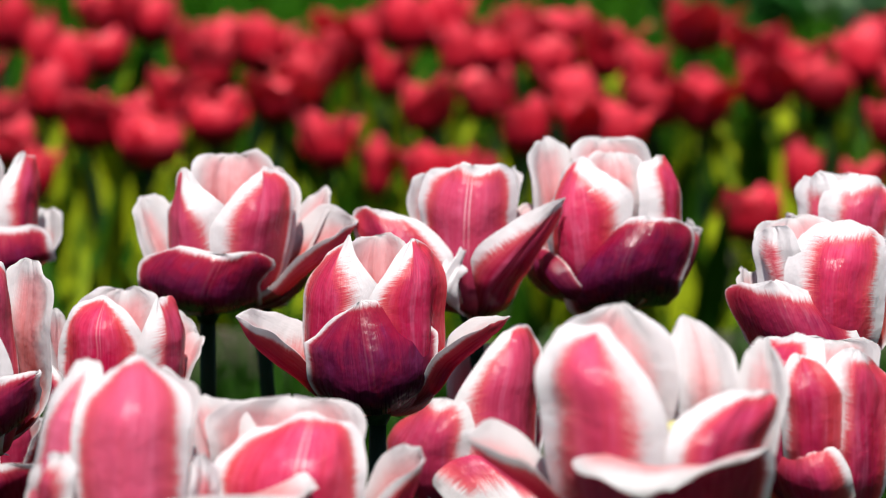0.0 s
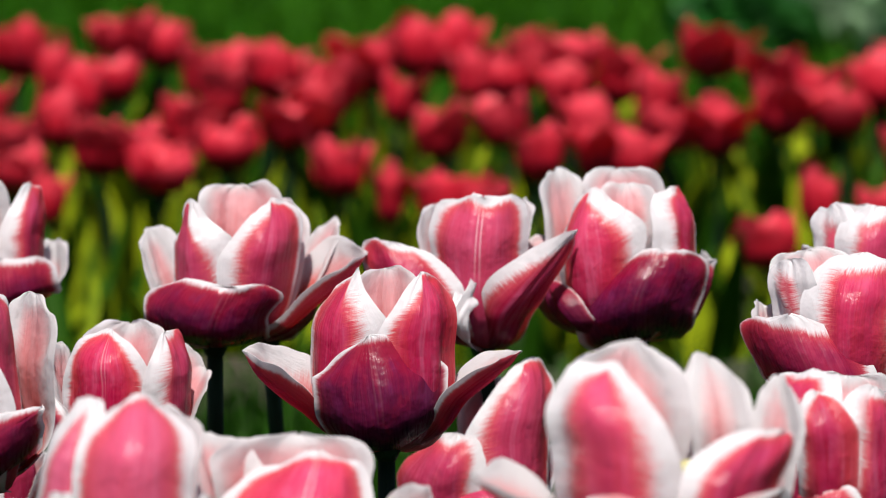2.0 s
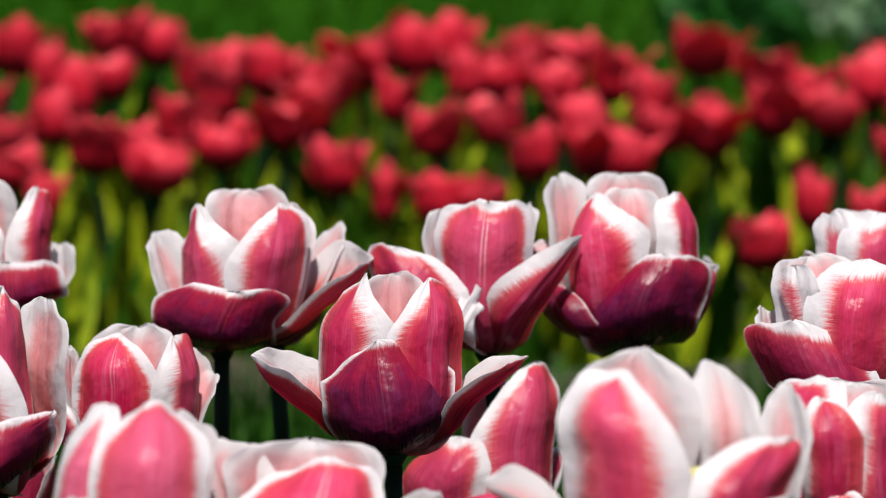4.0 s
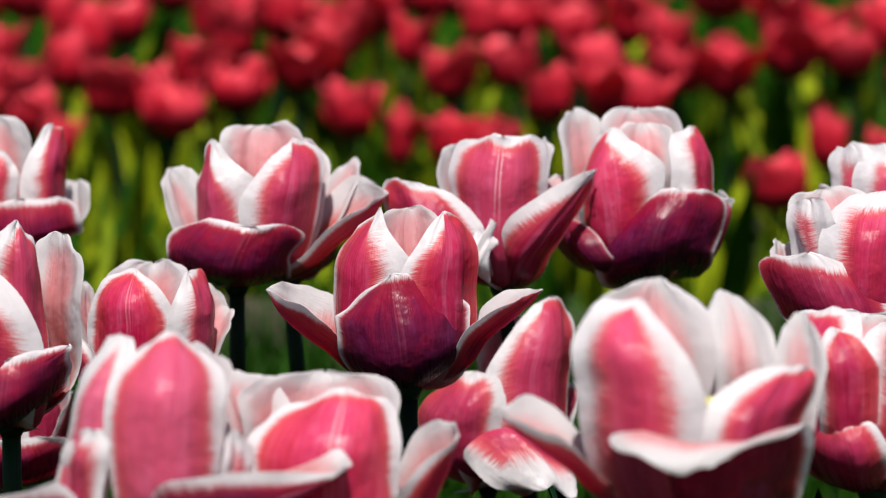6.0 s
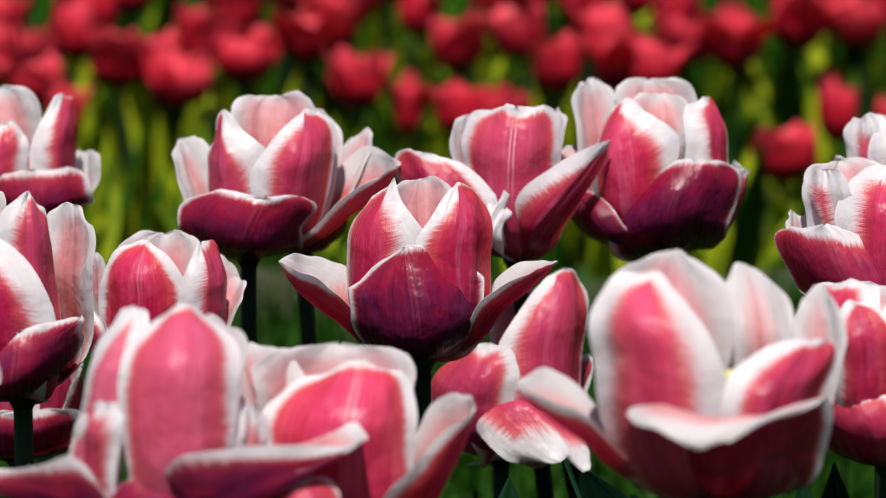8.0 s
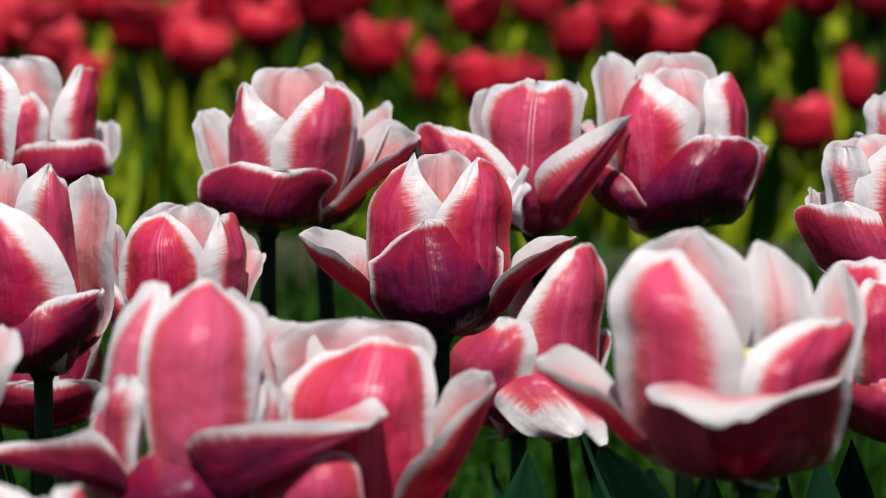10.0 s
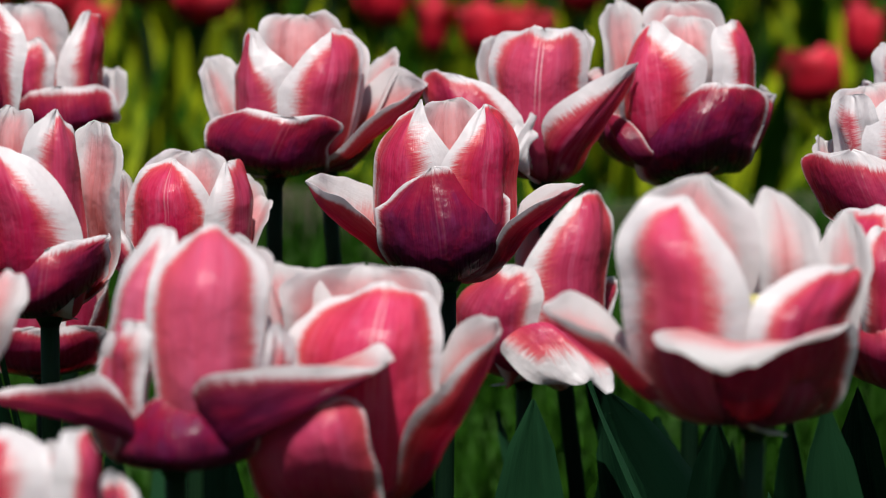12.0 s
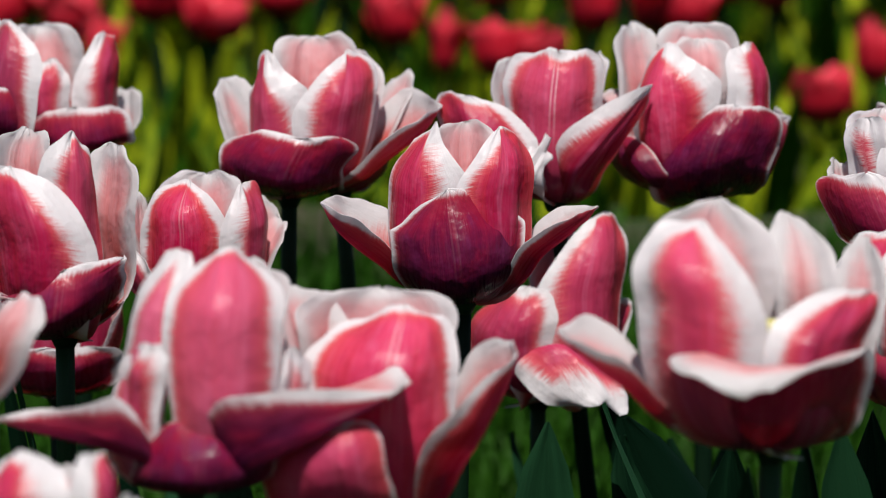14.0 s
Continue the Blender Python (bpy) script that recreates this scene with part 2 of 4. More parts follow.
def sheet(name, grid, across, rise, along, edge, outside, inside, out_dir, thick, more=()):
    """A two-faced sheet from a grid of points: its outer skin, its lining and a thin rim."""
    nv, nu = grid.shape[:2]
    dv, du = np.gradient(grid, axis=0), np.gradient(grid, axis=1)
    nor = np.cross(du, dv)
    nor /= np.maximum(np.linalg.norm(nor, axis=2, keepdims=True), 1e-9)
    flip = np.sum(nor * out_dir) < 0
    if flip:
        nor = -nor
    taper = np.minimum(1.0, np.maximum(0.25, edge / 0.12))[..., None]
    verts = np.concatenate([grid.reshape(-1, 3), (grid - nor * thick * taper).reshape(-1, 3)])
    ids = np.arange(nv * nu).reshape(nv, nu)
    quad = np.stack([ids[:-1, :-1], ids[:-1, 1:], ids[1:, 1:], ids[1:, :-1]], -1).reshape(-1, 4)
    if flip:
        quad = quad[:, ::-1]
    back = quad[:, ::-1] + nv * nu
    # the rim has corners of its own, so that its turn does not soften the two skins
    ring = np.concatenate([ids[0, :-1], ids[:-1, -1], ids[-1, :0:-1], ids[:0:-1, 0]])
    verts = np.concatenate([verts, verts[ring], verts[ring + nv * nu]])
    first = 2 * nv * nu + np.arange(len(ring))
    second = first + len(ring)
    side = np.stack([first, second, np.roll(second, -1), np.roll(first, -1)], -1)
    if flip:
        side = side[:, ::-1]
    faces = np.concatenate([quad, back, side])
    source = np.concatenate([ids.ravel(), ids.ravel(), ring, ring])
    mesh = bpy.data.meshes.new(name)
    mesh.from_pydata(verts.tolist(), [], faces.tolist())
    mesh.materials.append(outside)
    mesh.materials.append(inside)
    mesh.polygons.foreach_set("material_index", np.repeat([0, 1, 1], [len(quad), len(back), len(side)]).astype(np.int32))
    mesh.polygons.foreach_set("use_smooth", np.ones(len(faces), dtype=bool))
    for key, data in (("across", across), ("rise", rise), *((key, 0 * across + value) for key, value in more)):
        a = mesh.attributes.new(key, "FLOAT", "POINT")
        a.data.foreach_set("value", data.ravel()[source].astype(np.float32))
    uv = mesh.uv_layers.new(name="rim")
    at = source[faces.ravel()]
    uv.data.foreach_set("uv", np.stack([along.ravel()[at], edge.ravel()[at]], -1).ravel().astype(np.float32))
    mesh.update()
    return mesh


def petal_mesh(tip, left, right, mid, tone, margins, point=2.3, wide=0.6, foot=0.55, roll=0.03, wave=0.08, rib=0.05, seed=1, outside=SKIN, inside=LINING, nu=23, nv=30, thick=0.0006):
    """One petal, in centimetres from the top of the stem. Its midrib glides from there through mid to the tip; left and right are its margins
    at its widest, a share `wide` of the way up. tone: 0 pink to 1 dark purple; margins: breadth of the white at the left, the tip and the right.
    point: roundness of the tip, or of its left and right flank; roll: margin bent outwards; wave: unevenness of the rim."""
    rng = np.random.default_rng(seed)
    T, L, R, M = (np.array(q, float) for q in (tip, left, right, mid))
    s = np.linspace(0, 1, nv)
    v = 1 - (1 - s) ** 1.5
    u = np.linspace(-1, 1, nu)
    flat = np.array([M[0], M[1], 0.12 * np.linalg.norm(M[:2]) + 0.05])
    m0 = flat / np.linalg.norm(flat) * np.linalg.norm(M) * 2.1 / wide
    mm = M / wide * (1 - wide) + (T - M) / (1 - wide) * wide
    m1 = 1.6 * (T - M) / (1 - wide) - 0.6 * mm

    def arc(p, q, a, c, k):
        k = k[:, None]
        return (2 * k**3 - 3 * k**2 + 1) * p + (k**3 - 2 * k**2 + k) * a + (3 * k**2 - 2 * k**3) * q + (k**3 - k**2) * c

    low, top = np.clip(v / wide, 0, 1), np.clip((v - wide) / (1 - wide), 0, 1)
    spine = np.where((v < wide)[:, None], arc(np.zeros(3), M, m0 * wide, mm * wide, low), arc(M, T, mm * (1 - wide), m1 * (1 - wide), top))
    U, V = np.meshgrid(u, v)

    def outline(blunt):
        body = foot + (1 - foot) * np.sin(0.5 * math.pi * low) ** 1.1
        crown = (1 - top**blunt) ** float(np.interp(blunt, (1.2, 1.5, 2.0, 2.6, 5.0), (1.15, 0.9, 0.68, 0.5, 0.42)))
        return np.maximum(np.where(v > wide, crown, body), 0.015)[:, None]

    sides = point if isinstance(point, tuple) else (point, point)
    w = np.where(U < 0, outline(sides[0]), outline(sides[1]))
    chord = (R - L) / np.linalg.norm(R - L)
    eL, eR = L - M, R - M
    reachL, reachR = eL @ chord, eR @ chord
    sagL, sagR = eL - reachL * chord, eR - reachR * chord
    wig = rng.normal(0, 1, 8)
    W = w * (1 + 0.030 * np.sin(9 * V + wig[0] * 3 + 2 * U) + 0.015 * np.sin(21 * V + wig[1] * 4 + 3 * U))
    lat = np.where(U < 0, -reachL, reachR) * U * W
    up = mm / np.linalg.norm(mm)
    sag = np.where((U < 0)[..., None], sagL, sagR)
    rise = (sag @ up)[..., None] * up
    hang = (np.abs(U) ** 1.8 * W**1.35)[..., None] * (sag - rise * (top**0.7)[:, None, None])
    grid = spine[:, None] + lat[..., None] * chord + hang
    length = np.sum(np.linalg.norm(np.diff(spine, axis=0), axis=1))
    sideL = W * np.linalg.norm(eL) * (1 + np.minimum(U, 0)) + np.where(U > 0, U * W * np.linalg.norm(eR), 0)
    sideR = W * np.linalg.norm(eR) * (1 - np.maximum(U, 0)) + np.where(U < 0, -U * W * np.linalg.norm(eL), 0)
    tip_e = np.broadcast_to(((1 - v) * length * 0.9)[:, None], sideL.shape)
    edge = np.minimum(np.minimum(sideL, sideR), tip_e)
    # breadth of the white margin, narrowing towards the foot
    fade = np.clip((V - 0.12) / 0.4, 0, 1) * (1.0 + 0.25 * np.sin(5 * V + wig[6] * 3))
    reach = np.maximum(np.maximum(margins[0] * fade - sideL, margins[2] * fade - sideR), margins[1] - tip_e)
    reach = np.where(V < 0.12, np.minimum(reach, -0.3), reach)
    reach = reach + 0.35 * max(margins) * (np.sin(3.1 * V + 2.3 * U + wig[5] * 3) * 0.6 + np.sin(7 * V - 3.7 * U + wig[4] * 3) * 0.4)
    share = np.stack([np.exp(-3 * sideL), np.exp(-3 * tip_e), np.exp(-3 * sideR)])
    fray = 0.07 + 0.80 * np.tensordot(np.array(margins), share, 1) / share.sum(0)
    dv, du = np.gradient(grid, axis=0), np.gradient(grid, axis=1)
    nor = np.cross(du, dv)
    nor /= np.maximum(np.linalg.norm(nor, axis=2, keepdims=True), 1e-9)
    nor[-1], nor[0] = nor[-2], nor[1]
    out_dir = np.array([M[0], M[1], -0.35 * np.linalg.norm(M[:2])])
    if np.sum(nor * out_dir) < 0:
        nor = -nor
    near = np.clip(1 - edge / 0.6, 0, 1) ** 2 * np.clip(V / 0.3, 0, 1)
    size = 0.5 * (abs(reachL) + abs(reachR))
    S = lat / max(size, 0.1)
    D = near * roll * 2.0 * (1 + 0.6 * np.sin(6 * V + wig[2] * 3 + 2.4 * S))
    D = D + V * (0.022 * size * np.sin(3.0 * S + wig[3] * 2) + 0.05 * np.sin(4.3 * S + 5 * V + wig[4] * 2) + 0.03 * np.sin(9 * S - 7 * V + wig[1] * 3))
    for k in range(9):
        s0, v0, deep = rng.uniform(-0.8, 0.8), rng.uniform(0.25, 0.95), rng.uniform(-0.11, 0.11)
        D = D + deep * np.exp(-((S - s0) / 0.2) ** 2 - ((V - v0) / 0.14) ** 2)
    # long shallow creases that run up the blade
    for k in range(6):
        s0, lean, deep = rng.uniform(-0.8, 0.8), rng.uniform(-0.3, 0.3), rng.uniform(-0.07, 0.05)
        D = D + deep * np.exp(-((U - s0 - lean * (V - 0.5)) / 0.09) ** 2) * np.clip(V * 2.2 - 0.3, 0, 1)
    D = D - 0.05 * np.exp(-(U / 0.10) ** 2) * np.clip(V * 2, 0, 1) * (0.5 + rib)
    D = D + near * V * wave * np.sin(9 * S + 6 * V + wig[7] * 3)
    grid = grid + nor * D[..., None]
    nick = np.interp(S, np.linspace(-1.1, 1.1, 29), rng.normal(0, 1, 29))
    grid[..., 2] += V**3 * wave * (0.8 * np.sin(5.2 * S + wig[2] * 3) + 0.5 * np.sin(9.5 * S + wig[0] * 3)) + 0.035 * near * V**4 * nick
    along = np.where(edge == tip_e, S * size + 20, V * length + 5 * (U > 0))
    return sheet("petal", 0.01 * grid, U, V, along, edge, outside, inside, out_dir, thick, (("tone", tone), ("rib", rib), ("reach", reach), ("fray", fray)))


def ring_points(az, tip_r, tip_z, belly, half):
    """tip, left, right and mid of a petal that stands at az degrees round the cup."""
    a = radians(az)
    out, side = Vector((math.cos(a), math.sin(a), 0)), Vector((-math.sin(a), math.cos(a), 0))
    up = Vector((0, 0, 1))
    rim = out * (belly * 0.55 + 0.2 * (tip_r - belly)) + up * (0.62 * tip_z)
    return out * tip_r + up * tip_z, rim - side * half * 1.15, rim + side * half * 1.15, out * (belly * 1.05) + up * (0.55 * tip_z)


def tube_mesh(name, points, radii, material, sides=10):
    """A tapering tube along points, closed at both ends."""
    pts = [Vector(p) for p in points]
    verts, faces = [], []
    for n, p in enumerate(pts):
        t = (pts[min(n + 1, len(pts) - 1)] - pts[max(n - 1, 0)]).normalized()
        x = t.cross(Vector((0.3, 1, 0.1))).normalized()
        y = t.cross(x)
        for c in range(sides):
            a = math.tau * c / sides
            verts.append(p + radii[n] * (math.cos(a) * x + math.sin(a) * y))
    for n in range(len(pts) - 1):
        for c in range(sides):
            d = (c + 1) % sides
            faces.append((n * sides + c, n * sides + d, (n + 1) * sides + d, (n + 1) * sides + c))
    faces.append(tuple(range(sides - 1, -1, -1)))
    faces.append(tuple(range((len(pts) - 1) * sides, len(pts) * sides)))
    mesh = bpy.data.meshes.new(name)
    mesh.from_pydata([tuple(v) for v in verts], [], faces)
    mesh.materials.append(material)
    mesh.polygons.foreach_set("use_smooth", np.ones(len(faces), dtype=bool))
    for key, data in (("across", [c / sides * 2 - 1 for _ in pts for c in range(sides)]), ("rise", [n / len(pts) for n in range(len(pts)) for _ in range(sides)])):
        a = mesh.attributes.new(key, "FLOAT", "POINT")
        a.data.foreach_set("value", np.array(data, dtype=np.float32))
    mesh.update()
    return mesh


def leaf_mesh(foot, tip, half, bow=0.15, fold=0.5, turn=0.0, seed=0, material=LEAF, nu=7, nv=16):
    """A tulip leaf from foot to tip (metres): lance-shaped, channelled, bowed away from the straight line and twisted by turn degrees."""
    rng = np.random.default_rng(seed)
    foot, tip = np.array(foot, float), np.array(tip, float)
    axis = tip - foot
    length = np.linalg.norm(axis)
    flat = np.array([axis[0], axis[1], 0.0])
    flat = flat / max(np.linalg.norm(flat), 1e-6) if np.linalg.norm(flat) > 1e-4 else np.array([1.0, 0, 0])
    v = np.linspace(0, 1, nv)
    mid = foot + v[:, None] * axis + (np.sin(v * math.pi) * bow * length)[:, None] * (np.array([0, 0, 1.0]) - 0.4 * flat)
    tang = np.gradient(mid, axis=0)
    tang /= np.linalg.norm(tang, axis=1, keepdims=True)
    side0 = np.cross(np.array([0, 0, 1.0]), flat)
    ang = radians(turn) * (0.4 + 0.6 * v)
    norm0 = np.cross(side0, tang)
    side = side0 * np.cos(ang)[:, None] + norm0 * np.sin(ang)[:, None]
    norm = np.cross(side, tang)
    w = half * np.clip(np.sin(math.pi * np.clip(v * 0.93 + 0.07, 0, 1) ** 0.8), 0, 1) ** 0.55
    w = np.maximum(w, 0.0006)
    U, V = np.meshgrid(np.linspace(-1, 1, nu), v)
    lift = fold * w[:, None] * (np.abs(U) ** 1.5) + 0.1 * half * np.sin(9 * V + rng.normal() * 3 + 2 * U) * np.abs(U)
    grid = mid[:, None] + side[:, None] * (U * w[:, None] * (1 - 0.15 * fold))[..., None] + norm[:, None] * lift[..., None]
    edge = w[:, None] * (1 - np.abs(U)) * 100
    return sheet("leaf", grid, U, V, V * length * 100, edge, material, material, -norm.mean(0), 0.0007)


def ground_z(y):
    """Height of the ground: the front bed, a low bank, the back bed and the lawn rising behind it."""
    return float(np.interp(y, (-60, 0.1, 0.35, 0.85, 0.98, 1.08, 1.2, 2.1, 2.3, 2.7, 6.0, 12.0, 60.0, 3000.0), (0.0, 0.03, 0.07, 0.27, 0.32, 0.325, 0.204, 0.353, 0.383, 0.46, 1.0, 1.9, 3.0, 3.0)))


# ---- ground ----
def ground():
    ys = sorted({-3000.0, -60.0, -8.0, -3.0, 60.0, 300.0, 3000.0, *np.arange(-1.5, 3.2, 0.05).round(3).tolist(), *np.arange(3.2, 13.0, 0.4).round(3).tolist()})
    xs = sorted({-3000.0, -300.0, -40.0, -10.0, -4.0, 4.0, 10.0, 40.0, 300.0, 3000.0, *np.arange(-2.0, 2.01, 0.05).round(3).tolist()})
    verts = [(x, y, ground_z(y) + (0.012 * noise.noise((x * 6, y * 6, 0)) + 0.006 * noise.noise((x * 19, y * 19, 5)) if abs(x) < 3 and -2 < y < 3 else 0)) for y in ys for x in xs]
    nx = len(xs)
    faces = [(j * nx + i, j * nx + i + 1, (j + 1) * nx + i + 1, (j + 1) * nx + i) for j in range(len(ys) - 1) for i in range(nx - 1)]
    mesh = bpy.data.meshes.new("ground")
    mesh.from_pydata(verts, [], faces)
    mesh.materials.append(SOIL)
    tagged(new("ground", mesh), "brown garden soil rising gently towards the back", "ground", kind="structure")


ground()


def blades(name, label, material, count, xr, yr, height, lean, width, seed):
    """Grass as one mesh of bent blades, four triangles each."""
    rng = np.random.default_rng(seed)
    x, y = rng.uniform(*xr, count), yr[0] + (yr[1] - yr[0]) * rng.random(count)
    spread = 1 + np.maximum(0, y - 1.0) * 0.35
    x = x * spread
    zg = np.array([ground_z(q) for q in y]) - 0.004
    a = rng.uniform(0, math.tau, count)
    h = rng.uniform(*height, count)
    bend = rng.uniform(0.1, lean, count) * h
    w = rng.uniform(0.6, 1.0, count) * width
    foot = np.stack([x, y, zg], -1)
    out = np.stack([np.cos(a), np.sin(a), 0 * a], -1)
    cross = np.stack([-np.sin(a), np.cos(a), 0 * a], -1) * w[:, None]
    up = np.array([0, 0, 1.0])
    mid = foot + out * (bend * 0.35)[:, None] + up * (h * 0.6)[:, None]
    tip = foot + out * bend[:, None] + up * h[:, None]
    v = np.stack([foot - cross, foot + cross, mid - cross * 0.8, mid + cross * 0.8, tip], 1).reshape(-1, 3)
    base = np.arange(count)[:, None] * 5
    quads = base + np.array([0, 1, 3, 2])
    tris = base + np.array([2, 3, 4])
    mesh = bpy.data.meshes.new(name)
    mesh.from_pydata(v.tolist(), [], quads.tolist() + tris.tolist())
    mesh.materials.append(material)
    val = mesh.attributes.new("across", "FLOAT", "POINT")
    val.data.foreach_set("value", np.repeat(rng.uniform(-3, 3, count), 5).astype(np.float32))
    val = mesh.attributes.new("rise", "FLOAT", "POINT")
    val.data.foreach_set("value", (np.tile([0, 0, 0.5, 0.5, 1.0], count) + np.repeat(rng.uniform(0, 9, count), 5)).astype(np.float32))
    return tagged(new(name, mesh), label, "grass", kind="stuff")


blades("bank_grass", "short green grass on the bank between the two flower beds", SHADED_GRASS, 60000, (-2.2, 2.2), (0.15, 0.92), (0.02, 0.08), 0.8, 0.0025, 3)
blades("lawn", "dark green lawn rising behind the red flower bed", GRASS, 80000, (-1.8, 1.8), (2.55, 7.0), (0.05, 0.12), 0.9, 0.005, 4)


# ---- white-edged tulips ----
FRONT = "white-edged tulips in the front bed"


def stem_points(foot, top, bend=0.0):
    f, t = Vector(foot), Vector(top)
    out = []
    for n in range(9):
        s = n / 8
        p = f.lerp(t, s)
        p.x += bend * math.sin(math.pi * s)
        out.append(p)
    return out


def tulip(label, base, foot=(0.0, 0.0), bend=0.0, leaves=4, seed=1, extra=(), pistil=0.0):
    """A white-edged tulip without its petals. base: where the flower sits on its stem; foot: how far off the stem rises from the soil."""
    x, y, z = base
    thing = new("tulip")
    thing.location = (x + foot[0], y + foot[1], ground_z(y + foot[1]) - 0.003)
    tagged(thing, label, "tulip", FRONT)
    top = Vector(base) - thing.location
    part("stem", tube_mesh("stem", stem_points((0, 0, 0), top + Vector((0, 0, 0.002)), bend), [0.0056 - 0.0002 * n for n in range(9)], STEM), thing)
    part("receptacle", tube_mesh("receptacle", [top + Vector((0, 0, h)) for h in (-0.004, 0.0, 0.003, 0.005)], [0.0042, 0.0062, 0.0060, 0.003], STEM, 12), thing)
    if pistil:
        pts = [top + Vector((0.002, 0.004, h * pistil)) for h in (0.0, 0.3, 0.6, 0.85, 0.93, 1.0)]
        part("pistil", tube_mesh("pistil", pts, [0.004, 0.0045, 0.0042, 0.004, 0.007, 0.004], PISTIL, 9), thing, "pale yellow-green pistil")
        for c in range(6):
            a = math.tau * c / 6 + 0.3
            d = Vector((math.cos(a), math.sin(a), 0))
            pts = [top + d * q + Vector((0, 0, h * pistil)) for q, h in ((0.005, 0.0), (0.009, 0.4), (0.011, 0.5), (0.0125, 0.85))]
            part("stamen", tube_mesh("stamen", pts, [0.0012, 0.0012, 0.0026, 0.0015], PISTIL, 6), thing)
    rng = random.Random(seed)
    for n in range(leaves):
        a = rng.uniform(0, math.tau)
        h = rng.uniform(0.18, 0.30)
        out = rng.uniform(0.03, 0.09)
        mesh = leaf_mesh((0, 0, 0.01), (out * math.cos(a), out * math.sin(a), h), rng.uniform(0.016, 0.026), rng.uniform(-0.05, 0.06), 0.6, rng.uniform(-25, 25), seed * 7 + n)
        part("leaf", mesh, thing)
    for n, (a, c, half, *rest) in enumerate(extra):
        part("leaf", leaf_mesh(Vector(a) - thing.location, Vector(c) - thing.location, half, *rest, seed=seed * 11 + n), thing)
    return thing, top, itertools.count(seed * 31)


def petal(flower, tip, left, right, mid, tone, margins, point=2.3, wide=0.6, **shape):
    """Sets one petal on a tulip."""
    thing, top, seeds = flower
    ob = part("petal", petal_mesh(tip, left, right, mid, tone, margins, point, wide, seed=next(seeds), **shape), thing)
    ob.location = top


def ring_petal(flower, az, tip_r, tip_z, belly, half, tone, point=2.3):
    petal(flower, *ring_points(az, tip_r, tip_z, belly, half), tone, (0.3, 0.3, 0.3), point)


E_LEAVES = [
    ((0.150, -0.16, 0.03), (0.120, -0.20, 0.372), 0.024, 0.0, 0.15, 10),
    ((0.175, -0.10, 0.03), (0.150, -0.13, 0.374), 0.022, 0.0, 0.15, 10),
    ((0.215, -0.06, 0.03), (0.168, -0.10, 0.366), 0.026, 0.0, 0.15, -20),
    ((0.185, 0.00, 0.03), (0.076, 0.00, 0.356), 0.024, 0.05, 0.15, -10),
    ((0.210, -0.02, 0.03), (0.083, -0.06, 0.362), 0.024, 0.10, 0.2, 70),
    ((0.125, -0.05, 0.03), (0.128, -0.06, 0.352), 0.026, 0.02, 0.15, 15),
    ((0.215, -0.02, 0.03), (0.190, -0.04, 0.362), 0.029, 0.03, 0.15, -15),
]
I_LEAVES = [
    ((-0.125, -0.03, 0.03), (-0.178, -0.05, 0.386), 0.011, 0.04, 0.4, 0),
    ((-0.120, -0.07, 0.03), (-0.172, -0.10, 0.392), 0.011, 0.02, 0.3, 70),
]
O_LEAVES = [
    ((0.040, 0.03, 0.03), (0.052, 0.00, 0.348), 0.029, 0.0, 0.15, 10),
    ((0.207, 0.125, 0.06), (0.080, 0.125, 0.341), 0.019, 0.01, 0.25, 80),
    ((0.150, 0.04, 0.06), (0.087, 0.02, 0.338), 0.030, 0.06, 0.3, 75),
]

# tip, left margin, right margin, middle; tone; white at the left, tip and right; roundness of the tip; height of the widest part
flower = tulip("tulip with spread purple outer petals and a white-edged pink cup", (0.0135, 0.000, 0.4004), seed=1, foot=(-0.004, 0.012))
petal(flower, (-0.7, -2.6, 5.3), (-3.1, -1.5, 3.5), (2.5, -1.4, 3.8), (-0.3, -3.7, 3.0), 1.0, (0.15, 0.1, 0.14), (1.9, 2.4), 0.74, foot=0.75)
petal(flower, (-6.2, -0.3, 4.6), (-3.8, -1.9, 3.3), (-3.7, 2.0, 4.1), (-3.9, 0.0, 1.9), 0.45, (0.14, 0.2, 0.9), 1.9, 0.46, foot=0.4, roll=0.0)
petal(flower, (5.8, -1.2, 4.5), (2.8, -2.6, 3.2), (3.5, 1.0, 3.7), (3.7, -1.2, 2.5), 0.6, (0.08, 0.12, 0.4), 1.8, 0.46, foot=0.4, roll=0.0)
petal(flower, (-1.1, -0.5, 8.0), (-3.2, 0.2, 5.3), (0.1, -1.9, 5.9), (-2.2, -2.0, 5.2), 0.2, (0.25, 0.3, 0.85), (2.4, 1.25), 0.56)
petal(flower, (1.5, -0.6, 7.9), (-0.5, -2.3, 5.0), (3.0, 0.0, 4.8), (1.6, -2.4, 5.3), 0.2, (0.55, 0.15, 0.05), (1.3, 2.3), 0.54)
petal(flower, (-0.1, 3.0, 7.9), (-1.5, 0.8, 6.1), (1.6, 0.8, 6.1), (-0.1, 2.1, 5.3), 0.2, (0.12, 0.1, 0.12), 2.6, 0.6)

